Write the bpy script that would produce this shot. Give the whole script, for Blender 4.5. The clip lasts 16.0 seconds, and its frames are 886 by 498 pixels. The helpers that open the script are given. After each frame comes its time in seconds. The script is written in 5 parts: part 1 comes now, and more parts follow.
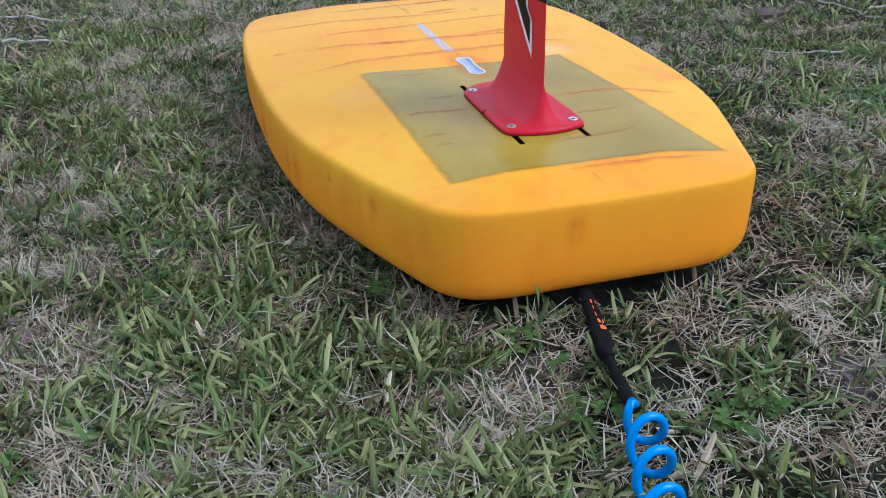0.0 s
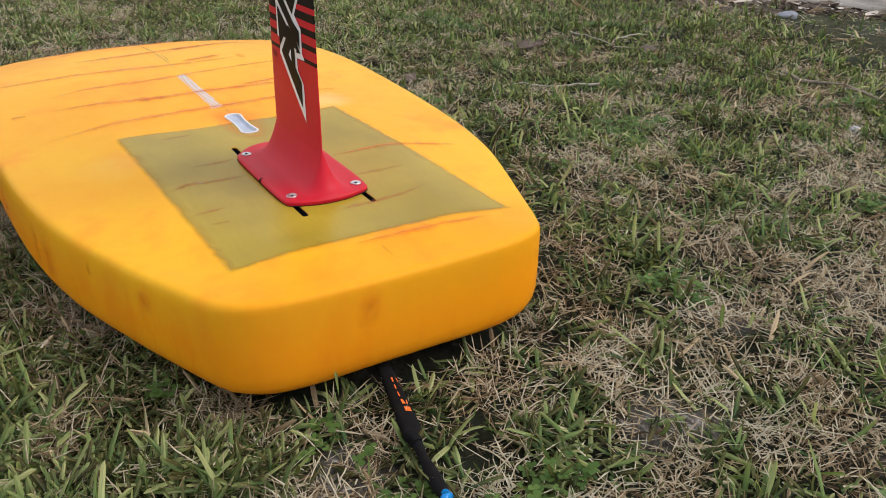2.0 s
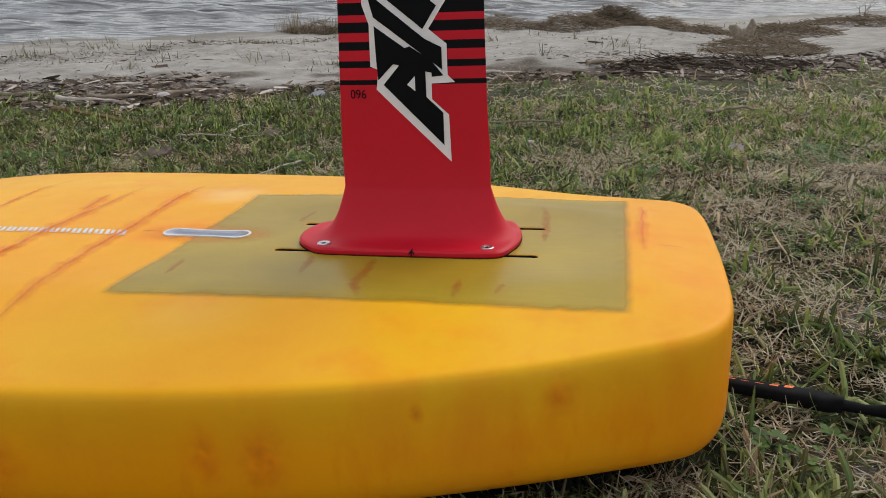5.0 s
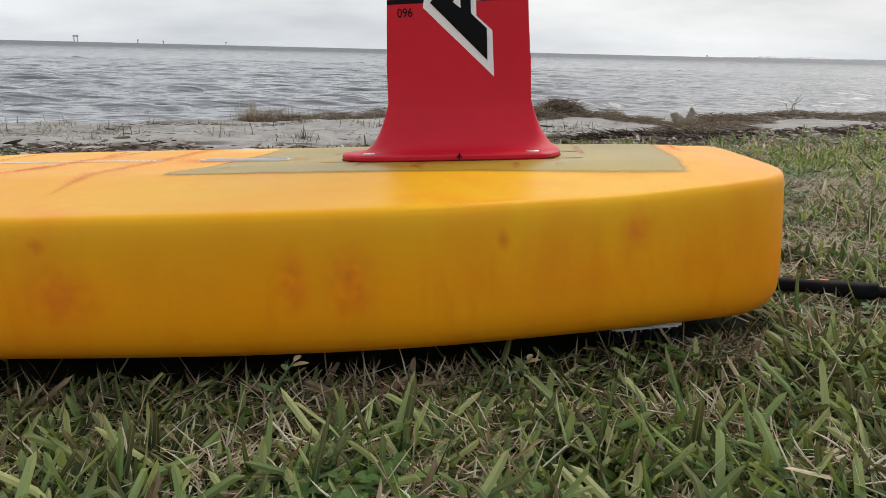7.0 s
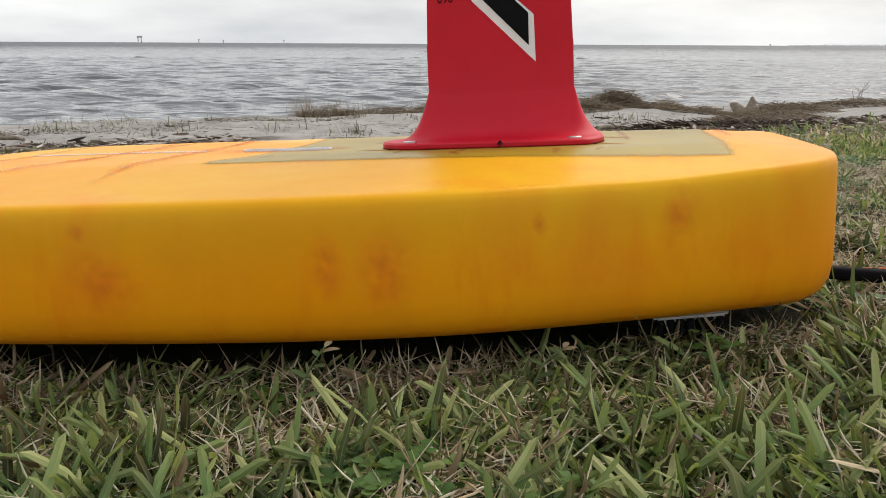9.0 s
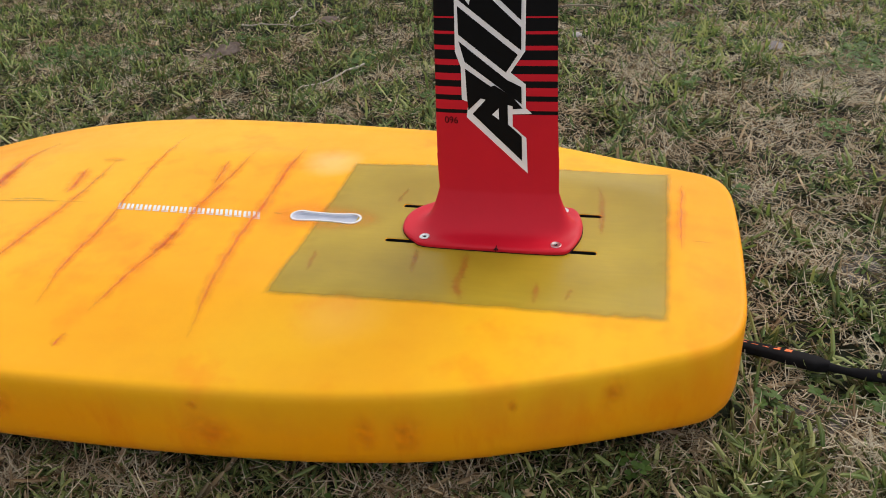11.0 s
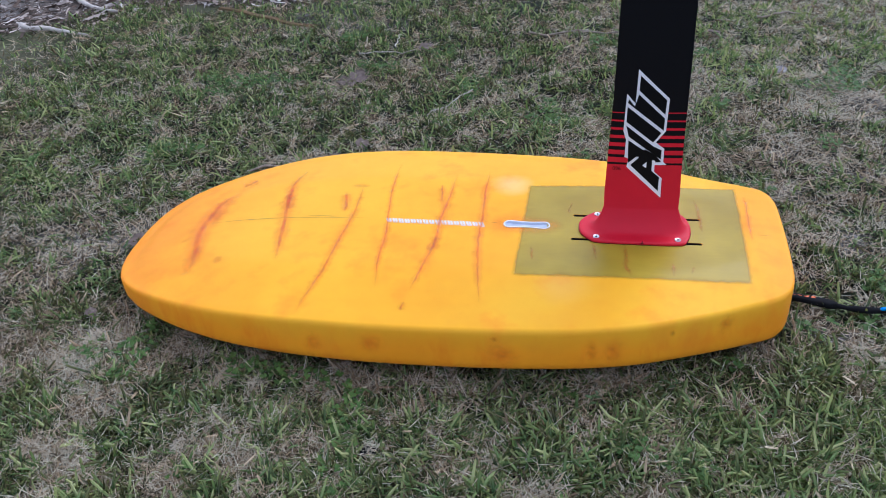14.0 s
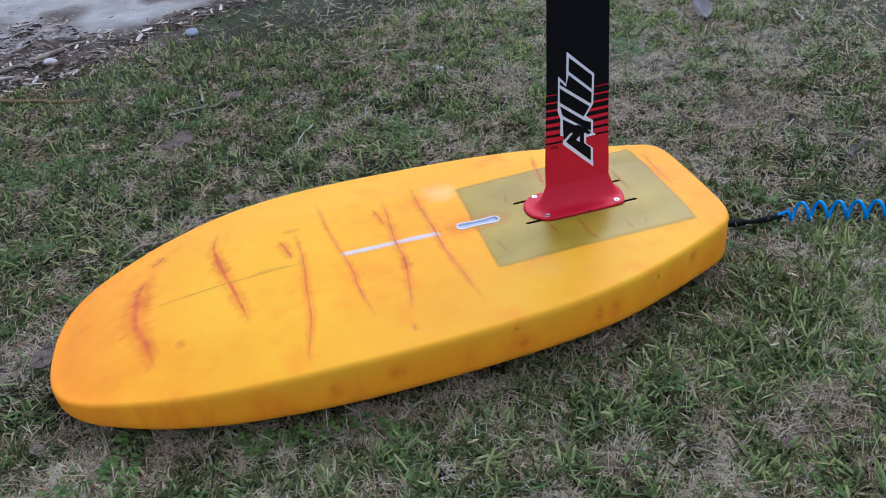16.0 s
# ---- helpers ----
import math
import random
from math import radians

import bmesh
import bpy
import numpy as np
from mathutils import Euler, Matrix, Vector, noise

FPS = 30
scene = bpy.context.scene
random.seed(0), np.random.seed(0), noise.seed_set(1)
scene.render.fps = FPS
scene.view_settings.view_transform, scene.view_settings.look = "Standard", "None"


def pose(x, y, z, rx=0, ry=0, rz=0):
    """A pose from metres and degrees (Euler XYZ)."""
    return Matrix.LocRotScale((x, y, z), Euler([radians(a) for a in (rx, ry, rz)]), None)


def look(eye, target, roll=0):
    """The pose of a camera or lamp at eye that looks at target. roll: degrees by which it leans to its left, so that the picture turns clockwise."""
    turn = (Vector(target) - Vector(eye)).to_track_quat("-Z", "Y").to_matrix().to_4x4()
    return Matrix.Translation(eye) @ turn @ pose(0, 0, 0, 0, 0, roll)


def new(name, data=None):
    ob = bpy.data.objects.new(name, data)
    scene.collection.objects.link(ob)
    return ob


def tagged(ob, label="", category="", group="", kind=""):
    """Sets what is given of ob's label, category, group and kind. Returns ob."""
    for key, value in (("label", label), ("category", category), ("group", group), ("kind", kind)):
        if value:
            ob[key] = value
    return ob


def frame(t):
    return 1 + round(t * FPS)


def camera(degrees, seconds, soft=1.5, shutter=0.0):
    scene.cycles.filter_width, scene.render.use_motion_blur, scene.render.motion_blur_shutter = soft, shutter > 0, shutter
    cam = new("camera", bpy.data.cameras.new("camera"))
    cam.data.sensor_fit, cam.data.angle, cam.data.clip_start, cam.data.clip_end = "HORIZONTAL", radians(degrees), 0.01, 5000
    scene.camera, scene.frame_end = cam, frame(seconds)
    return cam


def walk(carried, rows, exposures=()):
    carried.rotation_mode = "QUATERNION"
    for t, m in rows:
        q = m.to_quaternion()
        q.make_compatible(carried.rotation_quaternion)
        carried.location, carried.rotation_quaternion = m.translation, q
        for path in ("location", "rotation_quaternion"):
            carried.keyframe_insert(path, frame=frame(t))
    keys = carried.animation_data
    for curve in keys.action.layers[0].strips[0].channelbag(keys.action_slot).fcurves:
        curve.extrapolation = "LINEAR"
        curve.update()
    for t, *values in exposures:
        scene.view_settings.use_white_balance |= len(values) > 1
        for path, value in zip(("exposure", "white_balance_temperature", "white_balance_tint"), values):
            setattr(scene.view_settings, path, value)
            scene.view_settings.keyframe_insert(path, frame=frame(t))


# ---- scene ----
cam = camera(57.0, 16.0, soft=0.9)

PATH = [
    (0, (1.007, -0.377, 0.593), (-0.638, 0.038, -0.465), -3.3),
    (0.5, (1.035, -0.341, 0.584), (-0.642, 0.039, -0.439), -2.6),
    (1, (1.051, -0.297, 0.575), (-0.667, 0.009, -0.403), -2.6),
    (1.5, (1.042, -0.29, 0.589), (-0.645, 0.151, -0.39), -2.0),
    (2, (0.933, -0.346, 0.626), (-0.526, 0.546, -0.41), 0.6),
    (2.5, (0.765, -0.406, 0.684), (-0.432, 0.767, -0.408), 0.6),
    (3, (0.605, -0.435, 0.664), (-0.435, 0.84, -0.472), 0.0),
    (3.2, (0.57, -0.444, 0.654), (-0.412, 0.87, -0.49), -0.4),
    (5.3, (0.154, -0.789, 0.391), (-0.153, 1.083, -0.244), 0.9),
    (5.5, (0.146, -0.791, 0.351), (-0.14, 1.103, -0.224), 1.2),
    (6, (0.128, -0.826, 0.295), (-0.102, 1.101, -0.185), 1.7),
    (6.5, (0.105, -0.854, 0.267), (-0.107, 1.08, -0.195), 2.0),
    (7, (0.098, -0.861, 0.26), (-0.144, 1.067, -0.213), 1.4),
    (7.5, (0.097, -0.853, 0.252), (-0.173, 1.065, -0.244), 1.0),
    (8, (0.102, -0.853, 0.249), (-0.204, 1.057, -0.26), 0.9),
    (8.5, (0.104, -0.852, 0.252), (-0.246, 1.053, -0.247), 0.7),
    (9, (0.112, -0.851, 0.252), (-0.264, 1.052, -0.236), 0.3),
    (9.5, (0.124, -0.833, 0.286), (-0.262, 1.06, -0.233), -0.0),
    (10, (0.147, -0.806, 0.375), (-0.259, 1.007, -0.366), 0.5),
    (10.2, (0.154, -0.796, 0.439), (-0.266, 0.963, -0.414), 0.3),
    (12.3, (0.124, -1.122, 1.119), (-0.245, 0.347, -0.187), -2.7),
    (12.5, (0.122, -1.162, 1.15), (-0.254, 0.299, -0.162), -2.8),
    (13, (0.052, -1.284, 1.203), (-0.307, 0.192, -0.099), -3.3),
    (13.5, (-0.029, -1.378, 1.221), (-0.372, 0.132, -0.045), -2.8),
    (14, (-0.126, -1.429, 1.203), (-0.441, 0.106, -0.039), -1.8),
    (14.5, (-0.291, -1.363, 1.171), (-0.522, 0.196, -0.061), -1.1),
    (15, (-0.427, -1.336, 1.161), (-0.425, 0.251, -0.057), -0.9),
    (15.5, (-0.565, -1.389, 1.174), (-0.301, 0.189, -0.025), -1.4),
    (16, (-0.661, -1.451, 1.179), (-0.287, 0.116, -0.006), -2.2),
]

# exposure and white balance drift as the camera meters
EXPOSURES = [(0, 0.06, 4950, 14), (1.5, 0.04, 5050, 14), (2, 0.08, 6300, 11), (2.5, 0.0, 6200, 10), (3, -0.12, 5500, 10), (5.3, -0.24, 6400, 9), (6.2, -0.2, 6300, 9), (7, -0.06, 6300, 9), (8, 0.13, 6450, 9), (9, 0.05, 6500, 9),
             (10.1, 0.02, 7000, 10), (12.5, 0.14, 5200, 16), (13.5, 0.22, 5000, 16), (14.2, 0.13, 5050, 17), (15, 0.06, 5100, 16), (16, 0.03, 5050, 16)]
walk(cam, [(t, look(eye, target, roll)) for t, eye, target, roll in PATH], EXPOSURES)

# ---------------------------------------------------------------- light
SUN_ELEV, SUN_AZ = 48.0, 32.0          # behind cloud, over the water
world = bpy.data.worlds.new("overcast_sky")
scene.world = world
world.use_nodes = True
wn, wl = world.node_tree.nodes, world.node_tree.links
wn.clear()
w_out = wn.new("ShaderNodeOutputWorld")
w_bg = wn.new("ShaderNodeBackground")
w_bg.inputs["Strength"].default_value = 0.125
w_sky = wn.new("ShaderNodeTexSky")
w_sky.sky_type = "NISHITA"
w_sky.sun_disc = False
w_sky.sun_elevation, w_sky.sun_rotation = radians(SUN_ELEV), radians(SUN_AZ)
w_sky.dust_density, w_sky.air_density = 6.0, 1.0
w_co = wn.new("ShaderNodeTexCoord")
w_map = wn.new("ShaderNodeMapping")
w_map.inputs["Scale"].default_value = (1.8, 1.8, 8.0)
w_map.inputs["Location"].default_value = (0.65, 0.2, 0.3)
w_noise = wn.new("ShaderNodeTexNoise")
w_noise.inputs["Scale"].default_value = 1.2
w_noise.inputs["Detail"].default_value = 6.0
w_noise.inputs["Roughness"].default_value = 0.55
w_ramp = wn.new("ShaderNodeValToRGB")
w_ramp.color_ramp.elements[0].position, w_ramp.color_ramp.elements[0].color = 0.30, (6.6, 6.9, 7.3, 1)
w_ramp.color_ramp.elements[1].position, w_ramp.color_ramp.elements[1].color = 0.66, (11.4, 11.5, 11.5, 1)
w_mix = wn.new("ShaderNodeMixRGB")
w_mix.inputs["Fac"].default_value = 0.66
wl.new(w_co.outputs["Generated"], w_map.inputs["Vector"])
wl.new(w_map.outputs["Vector"], w_noise.inputs["Vector"])
wl.new(w_noise.outputs["Fac"], w_ramp.inputs["Fac"])
wl.new(w_sky.outputs["Color"], w_mix.inputs["Color1"])
wl.new(w_ramp.outputs["Color"], w_mix.inputs["Color2"])
# the cloud glows where the sun stands behind it, low over the water
w_dot = wn.new("ShaderNodeVectorMath")
w_dot.operation = "DOT_PRODUCT"
w_dot.inputs[1].default_value = (math.sin(radians(SUN_AZ)) * 0.98, math.cos(radians(SUN_AZ)) * 0.98, 0.2)
w_glow = wn.new("ShaderNodeMapRange")
w_glow.interpolation_type = "SMOOTHSTEP"
w_glow.inputs["From Min"].default_value, w_glow.inputs["From Max"].default_value = 0.935, 1.0
w_glow.inputs["To Min"].default_value, w_glow.inputs["To Max"].default_value = 1.0, 1.08
w_lit = wn.new("ShaderNodeVectorMath")
w_lit.operation = "SCALE"
wl.new(w_co.outputs["Generated"], w_dot.inputs[0])
wl.new(w_dot.outputs["Value"], w_glow.inputs["Value"])
wl.new(w_mix.outputs["Color"], w_lit.inputs[0])
wl.new(w_glow.outputs[0], w_lit.inputs["Scale"])
wl.new(w_lit.outputs["Vector"], w_bg.inputs["Color"])
wl.new(w_bg.outputs["Background"], w_out.inputs["Surface"])

sun_data = bpy.data.lights.new("sun", "SUN")
sun_data.energy, sun_data.angle, sun_data.color = 1.2, radians(42), (1.0, 0.97, 0.92)
sun = new("sun", sun_data)
sun_dir = Vector((math.sin(radians(SUN_AZ)) * math.cos(radians(SUN_ELEV)), math.cos(radians(SUN_AZ)) * math.cos(radians(SUN_ELEV)), math.sin(radians(SUN_ELEV))))
sun.matrix_world = look(sun_dir * 20, (0, 0, 0))

# ---------------------------------------------------------------- node helpers
def material(name, rough=0.6, metal=0.0, spec=0.5):
    m = bpy.data.materials.new(name)
    m.use_nodes = True
    b = m.node_tree.nodes["Principled BSDF"]
    b.inputs["Roughness"].default_value = rough
    b.inputs["Metallic"].default_value = metal
    b.inputs["Specular IOR Level"].default_value = spec
    return m, m.node_tree.nodes, m.node_tree.links, b


def noise_node(n, l, scale, detail=4.0, rough=0.55, vec=None, stretch=None):
    co = n.new("ShaderNodeTexCoord")
    t = n.new("ShaderNodeTexNoise")
    t.inputs["Scale"].default_value, t.inputs["Detail"].default_value, t.inputs["Roughness"].default_value = scale, detail, rough
    if stretch:
        mp = n.new("ShaderNodeMapping")
        mp.inputs["Scale"].default_value = stretch
        l.new(co.outputs["Object"], mp.inputs["Vector"])
        l.new(mp.outputs["Vector"], t.inputs["Vector"])
    else:
        l.new(co.outputs["Object"], t.inputs["Vector"])
    return t.outputs["Fac"]


def ramp(n, l, fac, *stops):
    r = n.new("ShaderNodeValToRGB")
    e = r.color_ramp.elements
    while len(e) < len(stops):
        e.new(0.5)
    for el, (p, c) in zip(e, stops):
        el.position, el.color = p, (*c, 1) if len(c) == 3 else c
    l.new(fac, r.inputs["Fac"])
    return r.outputs["Color"]


def mix(n, l, fac, a, b, mode="MIX"):
    m = n.new("ShaderNodeMixRGB")
    m.blend_type = mode
    for s, v in (("Fac", fac), ("Color1", a), ("Color2", b)):
        if isinstance(v, (int, float)):
            m.inputs[s].default_value = v if s == "Fac" else (v, v, v, 1)
        elif isinstance(v, tuple):
            m.inputs[s].default_value = (*v, 1)
        else:
            l.new(v, m.inputs[s])
    return m.outputs["Color"]


def attr(n, name):
    a = n.new("ShaderNodeAttribute")
    a.attribute_name = name
    return a.outputs["Fac"]


def calc(n, l, op, *args):
    m = n.new("ShaderNodeMath")
    m.operation = op
    for i, v in enumerate(args):
        if isinstance(v, (int, float)):
            m.inputs[i].default_value = v
        else:
            l.new(v, m.inputs[i])
    return m.outputs[0]


def bump(n, l, b, height, strength=0.3, distance=0.002):
    k = n.new("ShaderNodeBump")
    k.inputs["Strength"].default_value, k.inputs["Distance"].default_value = strength, distance
    l.new(height, k.inputs["Height"])
    l.new(k.outputs["Normal"], b.inputs["Normal"])


def plain(name, colour, rough=0.5, metal=0.0, vary=0.12, scale=60.0, bumps=0.15, spec=0.5):
    m, n, l, b = material(name, rough, metal, spec)
    f = noise_node(n, l, scale)
    lo, hi = tuple(c * (1 - vary) for c in colour), tuple(min(1, c * (1 + vary)) for c in colour)
    l.new(ramp(n, l, f, (0.3, lo), (0.7, hi)), b.inputs["Base Color"])
    r = n.new("ShaderNodeMapRange")
    r.inputs["To Min"].default_value, r.inputs["To Max"].default_value = rough * 0.8, min(1, rough * 1.2)
    l.new(noise_node(n, l, scale * 0.3), r.inputs["Value"])
    l.new(r.outputs[0], b.inputs["Roughness"])
    if bumps:
        bump(n, l, b, f, bumps, 0.001)
    return m


# ---------------------------------------------------------------- materials
def hull_material():
    m, n, l, b = material("yellow_hull_paint", 0.38, 0.0, 0.09)
    wide = noise_node(n, l, 3.2, 3.0)
    fine = noise_node(n, l, 28.0, 5.0, 0.65)
    weave = noise_node(n, l, 9.0, 3.0, 0.5, stretch=(1.0, 6.0, 14.0))
    c = ramp(n, l, wide, (0.32, (0.80, 0.325, 0.006)), (0.52, (0.84, 0.395, 0.010)), (0.72, (0.86, 0.450, 0.016)))
    c = mix(n, l, calc(n, l, "MULTIPLY", weave, 0.22), c, (0.84, 0.47, 0.022))
    cloud = noise_node(n, l, 1.9, 4.0, 0.6)
    c = mix(n, l, ramp(n, l, cloud, (0.46, (0, 0, 0)), (0.68, (0.5, 0.5, 0.5))), c, (0.86, 0.475, 0.016))
    blot = noise_node(n, l, 7.0, 4.0, 0.6, stretch=(1.3, 1.3, 0.5))
    co = n.new("ShaderNodeTexCoord")
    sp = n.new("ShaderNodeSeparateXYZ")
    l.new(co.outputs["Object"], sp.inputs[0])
    # rails tinted deeper orange: how they look in shade is put into the colour
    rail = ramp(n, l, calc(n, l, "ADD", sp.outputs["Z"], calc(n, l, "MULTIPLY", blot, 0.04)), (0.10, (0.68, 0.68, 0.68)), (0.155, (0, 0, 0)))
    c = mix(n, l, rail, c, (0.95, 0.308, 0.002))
    # streaks of orange stain running down the rails
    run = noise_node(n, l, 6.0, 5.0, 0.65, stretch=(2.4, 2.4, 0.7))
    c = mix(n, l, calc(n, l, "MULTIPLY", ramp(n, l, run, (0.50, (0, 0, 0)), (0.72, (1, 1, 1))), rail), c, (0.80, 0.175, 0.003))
    stain = ramp(n, l, blot, (0.52, (0, 0, 0)), (0.74, (0.52, 0.52, 0.52)))
    c = mix(n, l, stain, c, (0.82, 0.215, 0.010))
    # the thin coat lets more orange through at the nose and along the tail
    for at, reach, share in ((-1.19, 0.20, 0.62), (0.31, -0.16, 0.42)):
        near_end = n.new("ShaderNodeMapRange")
        near_end.interpolation_type = "SMOOTHSTEP"
        for socket, value in (("From Min", at), ("From Max", at + reach), ("To Min", share), ("To Max", 0.0)):
            near_end.inputs[socket].default_value = value
        l.new(calc(n, l, "ADD", sp.outputs["X"], calc(n, l, "MULTIPLY", calc(n, l, "SUBTRACT", run, 0.5), 0.5 * abs(reach))), near_end.inputs["Value"])
        c = mix(n, l, calc(n, l, "MULTIPLY", near_end.outputs[0], ramp(n, l, wide, (0.30, (0.25, 0.25, 0.25)), (0.62, (1, 1, 1)))), c, (0.80, 0.235, 0.006))
    # two pale spots where filler shows through
    for cx, cy, size, share in ((-0.285, 0.165, 0.055, 0.42), (-0.145, -0.203, 0.060, 0.10)):
        gap = n.new("ShaderNodeVectorMath")
        gap.operation = "DISTANCE"
        gap.inputs[1].default_value = (cx, cy, 0.150)
        l.new(co.outputs["Object"], gap.inputs[0])
        spot = calc(n, l, "ADD", gap.outputs["Value"], calc(n, l, "MULTIPLY", calc(n, l, "SUBTRACT", blot, 0.5), 0.05))
        c = mix(n, l, ramp(n, l, spot, (size * 0.3, (share, share, share)), (size, (0, 0, 0))), c, (0.93, 0.66, 0.30))
    c = mix(n, l, ramp(n, l, fine, (0.35, (0.0, 0.0, 0.0)), (0.8, (0.16, 0.16, 0.16))), c, (0.66, 0.27, 0.02))
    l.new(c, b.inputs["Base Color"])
    rr = n.new("ShaderNodeMapRange")
    rr.inputs["To Min"].default_value, rr.inputs["To Max"].default_value = 0.30, 0.46
    l.new(fine, rr.inputs["Value"])
    l.new(rr.outputs[0], b.inputs["Roughness"])
    bump(n, l, b, noise_node(n, l, 220.0, 3.0), 0.05, 0.0008)
    return m


def overlay_material(name, colour, strength, rough=0.45, grain=45.0, lo=0.3, hi=0.65):
    """A stain whose own soft outline lies in the attribute "fade"."""
    m, n, l, b = material(name, rough)
    b.inputs["Base Color"].default_value = (*colour, 1)
    tr = n.new("ShaderNodeBsdfTransparent")
    mx = n.new("ShaderNodeMixShader")
    f = ramp(n, l, noise_node(n, l, grain, 5.0, 0.65), (lo, (0.25, 0.25, 0.25)), (hi, (1, 1, 1)))
    a = calc(n, l, "MULTIPLY", attr(n, "fade"), f)
    l.new(calc(n, l, "MULTIPLY", a, strength), mx.inputs["Fac"])
    l.new(tr.outputs[0], mx.inputs[1])
    l.new(b.outputs[0], mx.inputs[2])
    l.new(mx.outputs[0], n["Material Output"].inputs["Surface"])
    return m


def patch_material():
    m, n, l, b = material("olive_reinforcing_cloth", 0.32, 0.0, 0.32)
    cloth = noise_node(n, l, 26.0, 4.0, 0.6, stretch=(1.0, 7.0, 1.0))
    wide = noise_node(n, l, 6.0, 3.0)
    c = ramp(n, l, wide, (0.32, (0.36, 0.250, 0.014)), (0.68, (0.52, 0.372, 0.030)))
    c = mix(n, l, calc(n, l, "MULTIPLY", cloth, 0.35), c, (0.23, 0.165, 0.020))
    l.new(c, b.inputs["Base Color"])
    bump(n, l, b, cloth, 0.06, 0.0006)
    tr = n.new("ShaderNodeBsdfTransparent")
    mx = n.new("ShaderNodeMixShader")
    l.new(attr(n, "fade"), mx.inputs["Fac"])
    l.new(tr.outputs[0], mx.inputs[1])
    l.new(b.outputs[0], mx.inputs[2])
    l.new(mx.outputs[0], n["Material Output"].inputs["Surface"])
    return m


def mast_material():
    m, n, l, b = material("red_and_black_mast_paint", 0.46, 0.0, 0.22)
    co = n.new("ShaderNodeTexCoord")
    sp = n.new("ShaderNodeSeparateXYZ")
    l.new(co.outputs["Object"], sp.inputs[0])
    z = sp.outputs["Z"]
    k = calc(n, l, "DIVIDE", calc(n, l, "SUBTRACT", z, 0.3085), 0.0165)
    part_of = calc(n, l, "FRACT", k)
    duty = n.new("ShaderNodeMapRange")
    for s, v in (("From Min", 0.31), ("From Max", 0.425), ("To Min", 0.27), ("To Max", 0.90)):
        duty.inputs[s].default_value = v
    l.new(z, duty.inputs["Value"])
    stripe = calc(n, l, "LESS_THAN", part_of, duty.outputs[0])
    above = calc(n, l, "GREATER_THAN", z, 0.3085)
    black = calc(n, l, "MAXIMUM", calc(n, l, "MULTIPLY", stripe, above), calc(n, l, "GREATER_THAN", z, 0.426))
    f = noise_node(n, l, 14.0, 4.0)
    red = ramp(n, l, f, (0.3, (0.50, 0.0080, 0.0215)), (0.7, (0.56, 0.0090, 0.0245)))
    l.new(mix(n, l, black, red, (0.006, 0.006, 0.0075)), b.inputs["Base Color"])
    l.new(calc(n, l, "SUBTRACT", 0.22, calc(n, l, "MULTIPLY", black, 0.14)), b.inputs["Specular IOR Level"])
    rr = n.new("ShaderNodeMapRange")
    rr.inputs["To Min"].default_value, rr.inputs["To Max"].default_value = 0.40, 0.54
    l.new(noise_node(n, l, 40.0), rr.inputs["Value"])
    l.new(rr.outputs[0], b.inputs["Roughness"])
    bump(n, l, b, noise_node(n, l, 500.0, 2.0), 0.04, 0.0004)
    return m


def blade_material(name, stops, tip, tip_amount, rough=0.6, translucent=0.25, spec=0.18, rib=0.0, parched=0.0):
    """rib: how plainly the blade shows a pale midrib and a shallow fold along it."""
    m, n, l, b = material(name, rough, 0.0, spec)
    c = ramp(n, l, attr(n, "tone"), *stops)
    along = attr(n, "along")
    c = mix(n, l, calc(n, l, "MULTIPLY", calc(n, l, "POWER", along, 2.0), tip_amount), c, tip)
    f = noise_node(n, l, 120.0, 3.0)
    c = mix(n, l, calc(n, l, "MULTIPLY", f, 0.14), c, (0.10, 0.085, 0.050))
    if parched:
        area = ramp(n, l, noise_node(n, l, 2.6, 4.0, 0.6), (0.44, (0, 0, 0)), (0.64, (parched, parched, parched)))
        c = mix(n, l, area, c, (0.30, 0.255, 0.085))
    if rib:
        off = calc(n, l, "ABSOLUTE", attr(n, "across"))
        c = mix(n, l, ramp(n, l, off, (0.05, (rib, rib, rib)), (0.22, (0, 0, 0))), c, (0.30, 0.36, 0.20))
        bump(n, l, b, off, 0.8, 0.0022)
    l.new(c, b.inputs["Base Color"])
    t = n.new("ShaderNodeBsdfTranslucent")
    l.new(mix(n, l, 1.0, c, (0.92, 1.0, 0.55), "MULTIPLY") if translucent > 0.3 else c, t.inputs["Color"])
    mx = n.new("ShaderNodeMixShader")
    mx.inputs["Fac"].default_value = translucent
    l.new(b.outputs[0], mx.inputs[1])
    l.new(t.outputs[0], mx.inputs[2])
    l.new(mx.outputs[0], n["Material Output"].inputs["Surface"])
    return m


